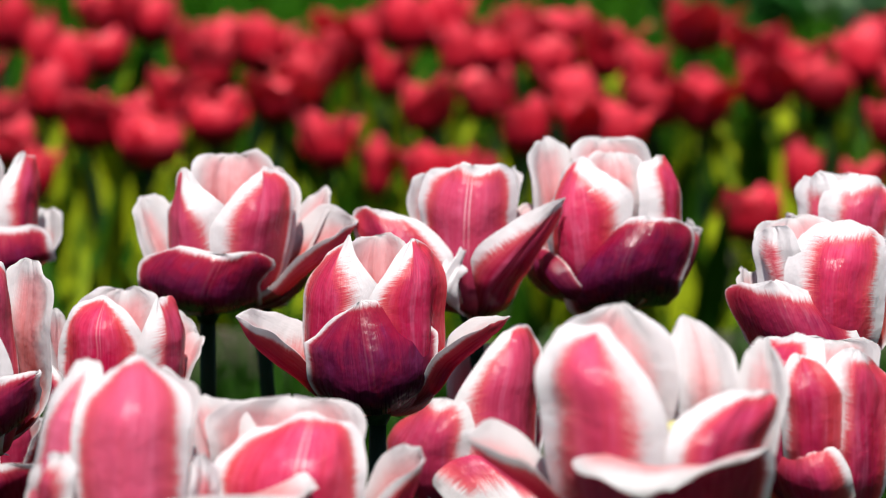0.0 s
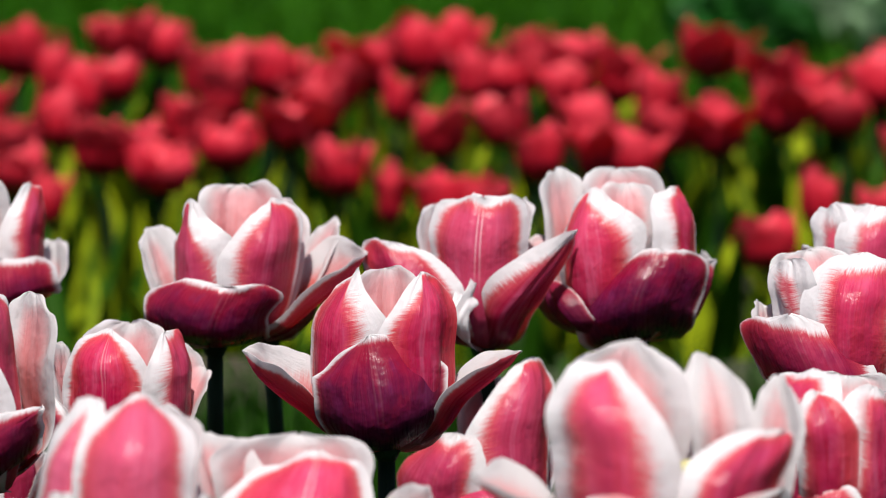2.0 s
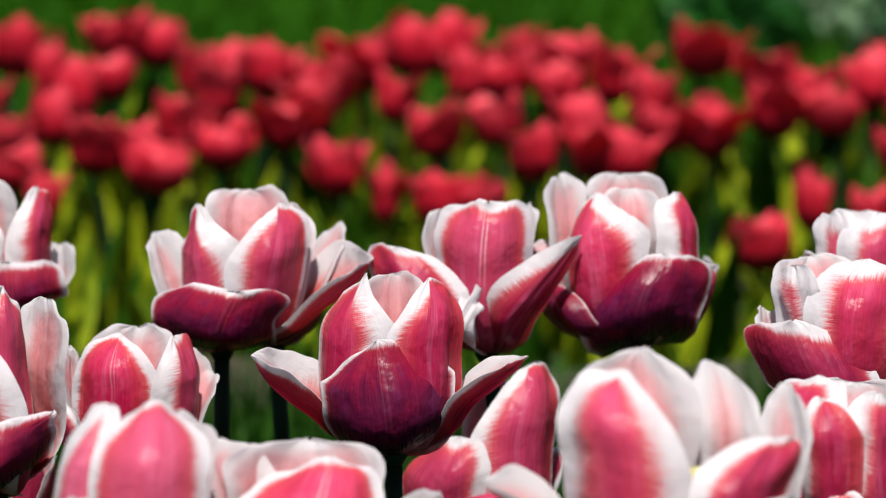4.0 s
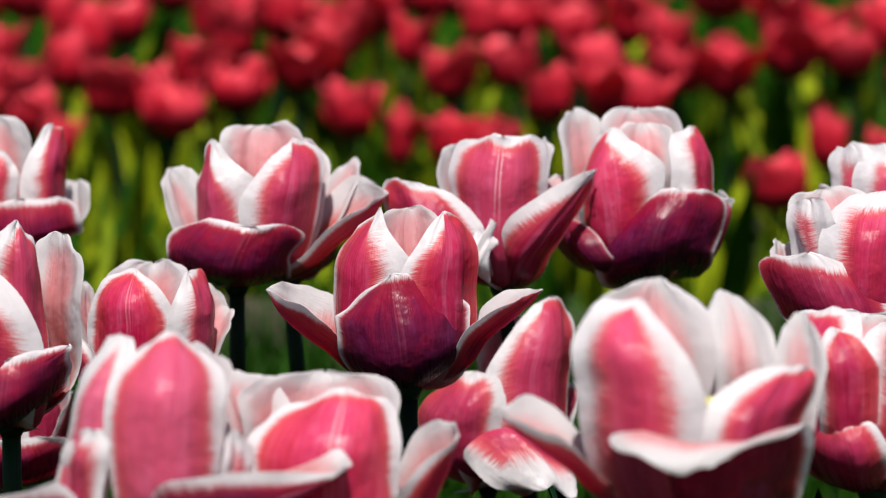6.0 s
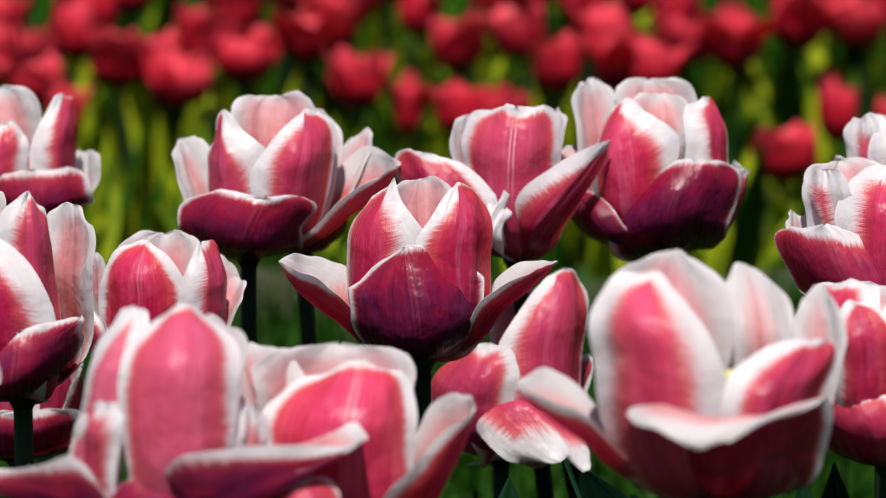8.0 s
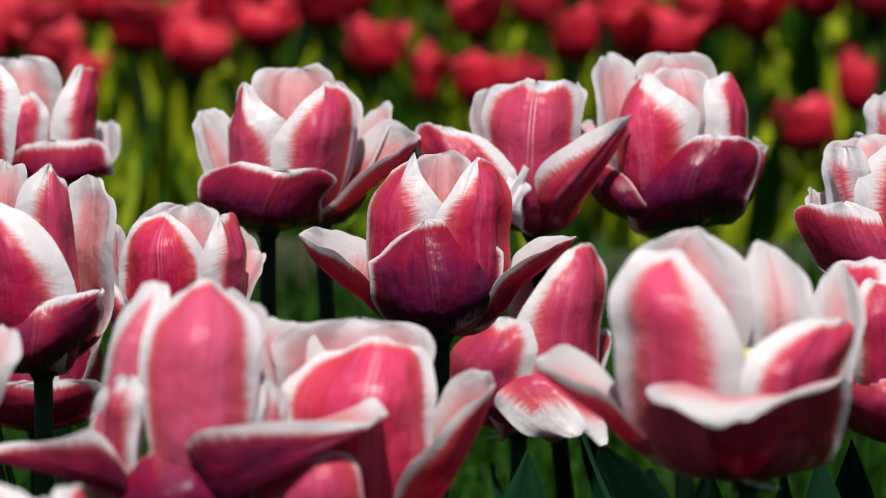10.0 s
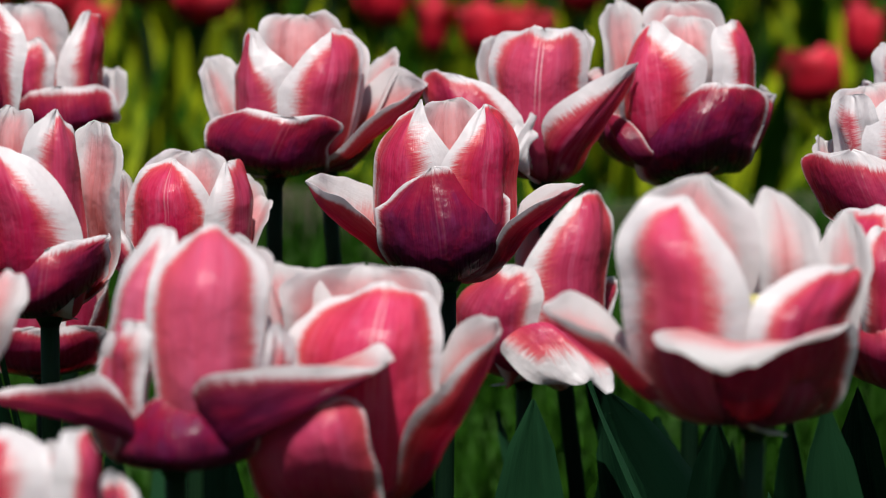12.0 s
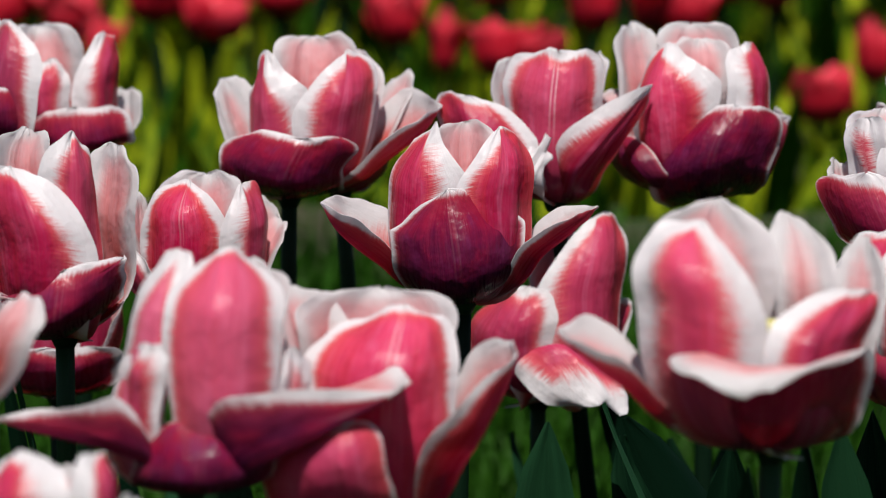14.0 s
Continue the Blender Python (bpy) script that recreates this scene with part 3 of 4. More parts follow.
flower = tulip("wide-open tulip with dark red low petals and white-edged inner ones", (-0.0721, 0.110, 0.4349), seed=2, foot=(-0.004, 0.02))
petal(flower, (1.1, -3.9, 3.4), (-2.9, -1.8, 2.7), (3.2, -2.1, 2.4), (0.5, -4.2, 2.1), 1.0, (0.1, 0.14, 0.1), 4.0, 0.8, foot=0.8, wave=0.16)
petal(flower, (-3.5, 1.9, 5.6), (-3.3, 0.2, 3.5), (-1.6, 1.8, 4.6), (-2.7, 1.3, 3.4), 0.4, (0.6, 0.5, 0.6), 3.0, 0.68)
petal(flower, (-1.0, -0.7, 7.2), (-1.8, -0.4, 5.1), (1.0, -1.8, 5.5), (-1.1, -2.1, 4.2), 0.3, (0.25, 0.15, 0.9), (2.3, 1.4), 0.58)
petal(flower, (2.8, -0.7, 7.3), (0.4, -2.2, 4.5), (4.1, -0.2, 4.7), (2.7, -2.6, 4.6), 0.25, (0.85, 0.15, 0.08), (1.35, 2.3), 0.56)
petal(flower, (1.0, 2.9, 7.8), (-0.9, 1.0, 6.6), (3.3, 0.8, 6.9), (1.1, 2.0, 5.6), 0.2, (0.3, 0.25, 0.3), 2.8, 0.62)
petal(flower, (3.1, 2.4, 7.2), (1.7, 2.2, 5.8), (4.5, 0.6, 5.3), (3.2, 1.5, 4.6), 0.3, (0.3, 0.25, 0.3), 2.4, 0.6)
petal(flower, (7.3, -0.8, 4.6), (4.9, -2.2, 3.2), (4.9, 2.2, 4.9), (5.4, 0.0, 2.3), 0.4, (0.15, 0.3, 0.9), 1.8, 0.52, foot=0.4, roll=0.0)
petal(flower, (5.7, 3.2, 6.1), (4.3, 3.2, 5.1), (5.9, 1.5, 5.1), (4.8, 2.3, 3.9), 0.5, (0.3, 0.2, 0.1), 2.0, 0.7)

flower = tulip("pink tulip with a blunt upright petal and two spread ones", (0.0575, 0.120, 0.4329), seed=3, foot=(0.05, 0.06))
petal(flower, (-0.0, -1.8, 7.5), (-2.6, -0.7, 5.2), (2.2, -0.7, 5.2), (-0.3, -2.8, 4.6), 0.15, (0.5, 0.3, 0.4), 5.0, 0.58, rib=0.9)
petal(flower, (-2.3, 2.2, 7.0), (-3.0, 0.4, 5.0), (-0.6, 2.0, 5.4), (-2.0, 1.6, 4.0), 0.2, (0.5, 0.4, 0.5), 3.2, 0.62)
petal(flower, (1.9, 2.4, 7.2), (0.1, 2.0, 5.4), (2.2, 0.4, 5.6), (1.2, 1.5, 4.0), 0.2, (0.5, 0.4, 0.5), 3.2, 0.62)
petal(flower, (4.5, -1.9, 6.0), (0.1, -2.9, 3.4), (2.6, -0.4, 2.1), (1.3, -3.1, 2.1), 0.35, (0.45, 0.25, 0.0), 1.7, 0.5, foot=0.7)
petal(flower, (-4.4, -2.2, 5.4), (-5.3, -1.2, 3.6), (-0.8, -2.6, 2.9), (-3.1, -3.3, 2.9), 0.45, (0.2, 0.25, 0.4), 2.6, 0.62)
petal(flower, (-0.6, -3.4, 3.2), (-1.5, -3.8, 2.8), (-0.6, -3.8, 2.0), (-1.2, -4.4, 2.4), 0.2, (1.0, 1.0, 1.0), 2.2, 0.8, foot=0.3, wave=0.2)
petal(flower, (3.4, 2.8, 5.5), (1.7, 2.8, 4.7), (2.8, 1.5, 4.6), (2.1, 1.9, 3.6), 0.5, (0.15, 0.2, 0.1), 2.2, 0.6)

flower = tulip("full cup-shaped tulip, dark purple front petal, pale pink inner petals", (0.1337, 0.130, 0.4350), seed=4, foot=(0.0, 0.02))
petal(flower, (0.8, -2.9, 4.8), (-2.9, -1.4, 1.9), (3.2, -1.2, 3.0), (-0.1, -3.9, 3.1), 1.0, (0.32, 0.2, 0.15), 2.6, 0.74, foot=0.62)
petal(flower, (-4.5, -1.0, 3.2), (-4.6, 0.4, 1.5), (-2.7, -2.7, 2.0), (-3.8, -2.3, 1.5), 1.0, (0.03, 0.05, 0.0), 2.2, 0.66, foot=0.8)
petal(flower, (-2.3, -0.7, 7.5), (-3.9, -0.4, 4.6), (0.1, -2.0, 5.8), (-3.0, -2.5, 4.3), -0.1, (0.2, 0.25, 1.0), (2.3, 1.6), 0.58)
petal(flower, (-3.7, 2.6, 8.4), (-4.6, 0.7, 7.0), (-2.4, 2.0, 7.0), (-3.4, 1.7, 5.8), 0.2, (0.35, 0.35, 0.35), 3.6, 0.75)
petal(flower, (-0.8, 3.3, 8.5), (-2.5, 1.4, 7.0), (1.6, 1.6, 7.2), (-0.5, 2.4, 6.1), 0.2, (0.3, 0.3, 0.4), 3.0, 0.66)
petal(flower, (1.3, -0.5, 7.6), (0.5, -2.1, 5.0), (2.8, 0.4, 5.2), (1.9, -1.6, 5.5), 0.25, (0.8, 0.4, 0.05), 2.6, 0.62)
petal(flower, (-0.5, 1.7, 7.8), (-2.1, -0.5, 6.3), (1.1, -0.2, 6.4), (-0.4, 0.6, 5.5), 0.2, (0.5, 0.4, 0.5), 2.8, 0.62)
petal(flower, (3.8, 0.3, 4.1), (2.7, -1.6, 4.2), (3.4, 2.0, 4.4), (3.5, 0.2, 2.3), 0.35, (0.35, 0.35, 0.4), 2.8, 0.66)

flower = tulip("large tulip with a folded white lip and pale pink lining", (0.1256, -0.220, 0.3815), seed=5, foot=(0.0, 0.01), pistil=0.047, extra=E_LEAVES)
petal(flower, (-1.4, -5.9, 3.2), (-3.6, -1.8, 3.8), (3.2, -1.6, 4.1), (-0.6, -4.9, 3.9), 0.65, (0.4, 1.1, 0.5), 1.5, 0.72, foot=0.85, wave=0.16)
petal(flower, (-7.8, -0.6, 4.3), (-5.8, -2.1, 3.8), (-5.8, 1.7, 4.3), (-5.5, -0.2, 2.5), 0.3, (0.2, 0.4, 0.9), 2.2, 0.6, foot=0.4, roll=0.0)
petal(flower, (-2.7, -0.4, 8.4), (-4.9, -0.8, 5.5), (-0.6, -2.4, 5.2), (-2.9, -3.0, 5.9), -0.15, (1.1, 0.15, 0.95), (2.0, 1.6), 0.54)
petal(flower, (-1.8, 3.6, 8.6), (-4.4, 0.8, 6.7), (0.1, 1.5, 6.6), (-1.8, 2.7, 5.9), 0.2, (0.6, 0.4, 0.6), 2.1, 0.6)
petal(flower, (0.8, 4.2, 8.2), (-0.1, 2.4, 6.4), (2.4, 1.6, 6.3), (1.3, 2.3, 5.8), 0.2, (0.5, 0.4, 0.5), 1.8, 0.6)
petal(flower, (2.8, -1.0, 6.1), (-0.5, -2.6, 4.7), (3.2, -0.8, 4.5), (1.3, -3.0, 4.5), 0.35, (0.45, 0.3, 0.1), 2.2, 0.66)
petal(flower, (3.7, 2.6, 7.5), (2.4, 2.0, 6.0), (4.1, 0.9, 5.6), (3.4, 1.3, 4.3), 0.3, (0.9, 0.8, 0.9), 2.2, 0.62)

flower = tulip("tulip with two low purple petals curling out from a pink cup", (-0.0824, -0.215, 0.3646), seed=6, foot=(0.005, 0.01))
petal(flower, (-6.8, -2.0, 3.1), (-2.2, -3.3, 3.9), (-3.1, 1.2, 2.9), (-1.5, -2.6, 1.5), 0.9, (0.28, 0.25, 0.4), 1.6, 0.48, foot=0.8, roll=0.0)
petal(flower, (7.8, -2.8, 4.2), (1.9, -4.0, 4.1), (5.8, 0.6, 4.4), (3.2, -3.7, 1.8), 1.0, (0.22, 0.3, 0.7), 1.8, 0.52, foot=0.9, roll=0.0)
petal(flower, (1.5, -0.8, 8.7), (-0.6, -1.6, 6.4), (3.4, -1.4, 6.2), (1.5, -3.2, 6.4), -0.25, (0.3, 0.2, 0.5), 2.4, 0.6)
petal(flower, (-0.5, 0.5, 8.7), (-2.4, 0.6, 5.4), (0.1, -0.4, 6.8), (-1.3, -0.9, 6.0), -0.4, (0.9, 0.6, 0.5), 2.2, 0.58)
petal(flower, (-1.1, -1.6, 5.6), (-2.5, 0.0, 4.1), (-0.6, -2.2, 4.6), (-1.7, -1.7, 4.0), 0.25, (0.6, 0.6, 0.6), 2.4, 0.66)
petal(flower, (3.8, -1.0, 5.4), (3.4, -1.6, 4.5), (4.4, -0.4, 3.9), (3.8, -1.5, 3.8), 0.2, (0.8, 0.8, 0.8), 2.4, 0.7)
petal(flower, (1.6, 3.2, 7.9), (-0.3, 1.2, 6.5), (3.4, 1.0, 6.6), (1.6, 2.3, 5.1), 0.2, (0.4, 0.4, 0.4), 2.8, 0.62)
petal(flower, (0.7, -2.6, 3.1), (-1.8, -2.0, 1.9), (3.2, -2.3, 2.2), (0.8, -3.7, 1.9), 1.0, (0.0, 0.0, 0.0), 3.5, 0.8, foot=0.9)

flower = tulip("deep pink tulip with broad red petals half open", (-0.0140, -0.190, 0.3456), seed=7, foot=(0.0, 0.015))
petal(flower, (0.8, -0.8, 8.2), (-2.8, -1.3, 5.9), (2.7, -1.3, 5.9), (0.3, -3.2, 5.9), -0.15, (0.3, 0.28, 0.35), 2.6, 0.58, rib=0.7)
petal(flower, (-0.2, 3.4, 8.4), (-3.2, 1.0, 7.5), (2.6, 1.0, 7.4), (-0.3, 2.5, 5.7), 0.2, (0.4, 0.4, 0.4), 3.2, 0.62)
petal(flower, (-3.5, 2.4, 8.6), (-4.0, 0.6, 7.5), (-1.4, 2.0, 7.4), (-2.7, 1.5, 6.1), 0.2, (0.4, 0.4, 0.4), 2.6, 0.66)
petal(flower, (4.9, -1.4, 6.7), (1.7, -3.4, 3.8), (2.9, 1.5, 5.7), (3.3, -1.2, 3.0), 0.2, (0.2, 0.25, 0.3), 2.2, 0.52, foot=0.4, roll=0.0)
petal(flower, (-1.5, -5.6, 5.0), (-4.1, -3.6, 2.0), (0.5, -5.2, 3.1), (-1.3, -6.6, 3.5), 0.3, (0.15, 0.3, 0.15), 3.0, 0.7, foot=0.75)

flower = tulip("half-closed coral pink tulip with white edges", (-0.1040, 0.040, 0.3890), seed=8, foot=(0.0, 0.01))
petal(flower, (-0.7, -1.1, 6.3), (-3.0, -0.8, 3.7), (1.0, -1.6, 3.9), (-0.9, -2.8, 4.2), 0.1, (0.35, 0.15, 0.3), (2.0, 1.6), 0.56, rib=0.5)
petal(flower, (1.6, -0.9, 6.2), (0.7, -2.1, 3.3), (2.7, 0.6, 3.6), (2.2, -1.7, 3.9), 0.3, (0.7, 0.3, 0.05), (1.6, 2.3), 0.58)
petal(flower, (3.3, 1.8, 4.2), (3.3, -0.4, 3.4), (1.9, 1.8, 5.3), (2.6, 1.2, 2.9), 0.3, (0.25, 0.3, 0.4), 2.4, 0.66)
petal(flower, (-0.4, 2.9, 6.3), (-2.4, 1.0, 5.3), (1.4, 1.0, 5.3), (-0.6, 2.0, 4.0), 0.2, (0.5, 0.4, 0.5), 2.6, 0.62)
petal(flower, (-3.5, 1.6, 5.4), (-3.7, 0.0, 4.4), (-2.8, 1.8, 4.2), (-3.3, 1.0, 3.5), 0.3, (0.4, 0.4, 0.4), 2.6, 0.7)
petal(flower, (-3.6, -1.0, 3.3), (-4.1, 0.2, 1.9), (-2.3, -2.2, 2.2), (-3.2, -1.6, 1.6), 0.5, (0.1, 0.3, 0.35), 2.2, 0.66)

flower = tulip("big open tulip with a dark red bowl and broad white rims", (-0.1535, -0.060, 0.3937), seed=9, foot=(-0.002, 0.01), extra=I_LEAVES)
petal(flower, (0.5, -3.2, 3.4), (-2.7, -0.8, 2.1), (2.8, -0.8, 3.8), (0.4, -3.8, 2.2), 0.9, (0.2, 0.25, 0.25), 5.0, 0.8, foot=0.8)
petal(flower, (-2.0, -1.4, 7.5), (-3.4, 0.2, 4.4), (1.6, -2.0, 4.4), (-0.7, -3.2, 4.9), 0.25, (0.3, 0.4, 0.85), 1.8, 0.6)
petal(flower, (0.4, -0.2, 8.7), (-0.9, -1.5, 6.9), (1.3, 0.4, 5.7), (0.7, -1.3, 6.4), 0.2, (0.75, 0.25, 0.08), (1.45, 2.2), 0.58)
petal(flower, (1.9, 2.3, 8.0), (0.6, 2.4, 6.9), (3.0, 0.2, 6.2), (1.8, 1.7, 5.3), 0.3, (0.6, 0.5, 0.5), 2.6, 0.64)
petal(flower, (-2.0, 3.0, 8.5), (-3.0, 1.0, 7.5), (-0.7, 1.0, 7.5), (-2.0, 2.1, 6.2), 0.2, (0.5, 0.4, 0.5), 2.8, 0.64)

flower = tulip("open tulip with a shallow dark red bowl and pale upright petals", (-0.1840, 0.170, 0.4530), seed=10, foot=(0.0, 0.02))
petal(flower, (0.3, -3.3, 2.4), (-2.3, -1.6, 0.9), (2.9, -1.7, 1.5), (0.5, -3.8, 1.1), 0.85, (0.2, 0.2, 0.2), 5.0, 0.8, foot=0.8)
petal(flower, (2.5, 1.6, 3.0), (1.4, 1.4, 2.0), (3.2, -0.0, 1.8), (2.5, 0.9, 1.0), 0.4, (0.5, 0.6, 0.6), 2.8, 0.7)
petal(flower, (1.4, -0.3, 6.0), (-0.1, -1.9, 2.9), (2.0, 0.4, 3.7), (1.4, -1.7, 3.5), 0.2, (0.7, 0.2, 0.05), 1.8, 0.6)
petal(flower, (-2.5, 2.8, 6.2), (-3.6, 0.8, 5.0), (0.1, 0.8, 5.2), (-2.1, 1.9, 3.8), 0.2, (0.5, 0.4, 0.5), 2.8, 0.62)
petal(flower, (-1.3, -1.6, 4.6), (-3.0, -1.4, 3.3), (-0.1, -1.8, 3.4), (-1.4, -2.4, 3.0), 0.25, (0.5, 0.5, 0.5), 2.2, 0.66)

flower = tulip("purple-red tulip with white tips leaning outwards", (-0.2250, 0.130, 0.4540), seed=11, foot=(0.0, 0.02))
petal(flower, (1.5, -0.6, 6.5), (-0.4, 0.2, 3.9), (3.2, -2.0, 3.3), (1.4, -2.0, 4.1), 0.6, (0.3, 0.3, 0.55), 2.2, 0.6)
petal(flower, (-0.8, 0.5, 5.9), (-1.9, -0.0, 3.7), (0.7, -1.8, 4.1), (-0.4, -1.8, 3.8), 0.5, (0.3, 0.3, 0.3), 2.2, 0.6)
petal(flower, (-0.4, 2.8, 6.6), (-1.8, 1.0, 5.3), (1.3, 1.0, 5.3), (-0.3, 1.9, 3.8), 0.3, (0.4, 0.4, 0.4), 2.6, 0.62)
petal(flower, (1.1, -2.6, 3.6), (-1.2, -1.0, 2.1), (2.8, -1.6, 2.2), (1.2, -3.0, 2.2), 0.9, (0.2, 0.2, 0.2), 3.2, 0.72, foot=0.75)

flower = tulip("bright pink tulip with a low purple petal and white upper ones", (0.2240, 0.030, 0.4160), seed=12, foot=(0.0, 0.015))
petal(flower, (-3.3, -2.6, 4.2), (-4.9, -0.4, 2.9), (0.4, -2.6, 2.1), (-2.7, -3.6, 2.5), 0.7, (0.1, 0.28, 0.35), 4.0, 0.76, foot=0.75)
petal(flower, (0.3, -0.9, 7.0), (-2.6, -1.2, 4.7), (2.0, -1.0, 4.4), (-0.6, -3.1, 4.6), 0.1, (0.9, 0.8, 0.6), 2.8, 0.6)
petal(flower, (-3.0, 0.2, 6.7), (-3.7, 0.8, 5.1), (-1.8, -1.4, 5.4), (-3.0, -0.4, 4.6), 0.3, (1.0, 1.0, 1.0), 2.8, 0.62)
petal(flower, (-1.8, 2.9, 6.9), (-3.5, 1.0, 5.8), (0.5, 1.8, 6.0), (-1.6, 2.0, 5.0), 0.3, (0.4, 0.3, 0.4), 2.8, 0.62)
petal(flower, (-4.0, 1.5, 4.6), (-4.5, 0.2, 4.0), (-3.2, 1.5, 3.8), (-3.8, 0.9, 3.2), 0.4, (0.4, 0.4, 0.4), 2.8, 0.7)
petal(flower, (1.8, 2.2, 6.2), (1.0, 2.0, 4.9), (3.0, 0.0, 4.6), (2.0, 1.6, 3.9), 0.3, (0.4, 0.4, 0.4), 2.6, 0.62)

flower = tulip("pink tulip with broad white petal edges", (0.2380, 0.100, 0.4480), seed=13, foot=(0.0, 0.02))
petal(flower, (-1.4, 0.0, 5.6), (-2.2, 0.6, 4.3), (-0.2, -1.5, 4.5), (-1.4, -1.0, 3.6), 0.2, (1.0, 1.0, 0.9), 2.8, 0.64)
petal(flower, (0.5, -1.4, 5.5), (-1.4, -1.2, 4.0), (2.3, -0.8, 3.8), (0.1, -2.7, 3.7), 0.2, (0.9, 0.7, 0.5), 2.8, 0.62)
petal(flower, (0.3, 2.9, 5.4), (-1.8, 1.0, 4.5), (2.2, 1.0, 4.5), (0.5, 2.0, 3.4), 0.2, (0.4, 0.4, 0.4), 2.8, 0.62)
petal(flower, (-2.4, -1.2, 3.6), (-2.5, 0.0, 2.7), (-0.5, -2.4, 2.7), (-1.8, -2.4, 2.6), 0.6, (0.2, 0.3, 0.3), 2.6, 0.7)

flower = tulip("pink tulip with a curled white petal tip and crimson sides", (0.2030, -0.100, 0.3720), seed=14, foot=(0.0, 0.01))
petal(flower, (-1.7, -0.4, 7.6), (-3.8, 0.6, 5.7), (-0.8, -1.9, 6.2), (-2.8, -2.1, 5.7), 0.25, (0.7, 0.5, 0.6), 2.6, 0.6)
petal(flower, (-1.8, -2.0, 7.0), (-2.7, -2.5, 5.5), (-0.3, -2.7, 5.4), (-1.8, -3.3, 5.0), 0.3, (0.35, 0.3, 0.05), 1.8, 0.6)
petal(flower, (0.6, -0.8, 6.9), (-1.1, -2.4, 5.8), (2.3, 0.2, 4.9), (0.5, -2.2, 5.0), 0.25, (0.8, 0.4, 0.2), 2.4, 0.6)
petal(flower, (-1.7, -3.0, 3.4), (-2.8, -1.5, 2.1), (-0.0, -3.0, 2.5), (-1.5, -3.8, 2.1), 0.5, (0.15, 0.3, 0.2), 2.4, 0.68, foot=0.75)
petal(flower, (0.2, 3.1, 7.0), (-2.8, 1.0, 6.2), (2.0, 1.0, 6.2), (-0.2, 2.2, 4.9), 0.2, (0.5, 0.4, 0.5), 2.8, 0.62)

flower = tulip("crimson tulip with one drooping petal whose white tip is crumpled", (0.0501, 0.110, 0.3364), seed=15, foot=(0.0, 0.01), extra=O_LEAVES)
petal(flower, (2.8, -4.6, 0.6), (-1.1, -2.8, 1.9), (3.6, -2.2, 1.8), (0.8, -3.4, 3.2), 0.15, (0.5, 1.1, 0.7), 2.8, 0.66, foot=0.5, wave=0.3, inside=SKIN)
petal(flower, (-0.6, -2.0, 6.0), (-3.4, -0.4, 3.6), (0.9, -2.6, 4.3), (-1.6, -2.9, 3.5), 0.35, (0.05, 0.35, 0.5), 2.0, 0.62)
petal(flower, (2.7, -0.4, 9.2), (-0.2, -2.0, 5.7), (4.0, 0.2, 6.1), (2.2, -2.5, 6.3), 0.2, (1.0, 0.12, 0.0), (1.7, 2.4), 0.6, foot=0.75)
petal(flower, (1.2, 2.8, 8.0), (-0.4, 1.0, 6.9), (1.9, 1.2, 7.0), (0.5, 1.9, 5.7), 0.3, (0.2, 0.3, 0.3), 2.4, 0.62)
petal(flower, (4.3, 1.6, 4.9), (3.5, 0.0, 4.3), (4.6, 1.8, 4.2), (3.9, 1.0, 3.4), 0.4, (0.4, 0.3, 0.3), 2.4, 0.7)

flower = tulip("low dark red tulip hidden among the stems", (-0.1840, 0.100, 0.3380), seed=16)
ring_petal(flower, -80, 3.2, 2.8, 2.9, 2.7, 0.8, 2.6)
ring_petal(flower, 20, 3.2, 4.6, 2.9, 2.2, 0.7, 2.0)
ring_petal(flower, 140, 3.0, 5.0, 2.8, 2.0, 0.7, 2.2)
ring_petal(flower, -120, 1.6, 6.0, 2.5, 2.0, 0.4, 2.2)
ring_petal(flower, -20, 1.6, 6.0, 2.5, 2.0, 0.4, 2.0)

flower = tulip("pale pink tulip, pointed petals edged in white, low in the bed", (-0.1180, -0.300, 0.3350), seed=17)
petal(flower, (1.5, -1.4, 6.4), (0.9, -2.2, 4.9), (2.2, -0.4, 4.5), (2.0, -2.4, 4.7), 0.3, (0.5, 0.3, 0.1), 2.0, 0.6)
petal(flower, (-0.5, -1.0, 6.2), (-2.3, -0.4, 4.3), (0.8, -2.0, 4.7), (-0.7, -2.6, 4.8), 0.2, (0.6, 0.5, 0.8), 2.4, 0.6)
petal(flower, (2.4, 1.4, 4.3), (2.0, -0.8, 3.9), (3.2, 1.4, 3.3), (2.6, 0.8, 3.1), 0.3, (0.5, 0.5, 0.5), 2.4, 0.66)
petal(flower, (-0.4, 3.0, 4.8), (-1.7, 1.0, 4.1), (1.5, 1.0, 4.1), (-0.2, 2.1, 3.3), 0.2, (0.4, 0.4, 0.4), 2.6, 0.62)
ring_petal(flower, -90, 3.0, 4.2, 2.8, 2.4, 0.7, 2.6)

flower = tulip("purple-pink tulip with white-tipped spreading petals", (-0.1780, -0.200, 0.3880), seed=18)
petal(flower, (3.8, -0.8, 4.6), (2.3, -0.8, 3.7), (4.3, -2.4, 3.5), (3.5, -2.2, 3.6), 0.6, (0.2, 0.3, 0.3), 2.2, 0.64)
ring_petal(flower, 120, 3.0, 5.2, 2.7, 2.0, 0.5, 2.2)
ring_petal(flower, -130, 2.6, 5.2, 2.7, 2.0, 0.5, 2.2)
ring_petal(flower, 60, 1.8, 5.0, 2.5, 2.0, 0.2, 2.0)
ring_petal(flower, 180, 1.5, 6.0, 2.5, 2.0, 0.2, 2.0)

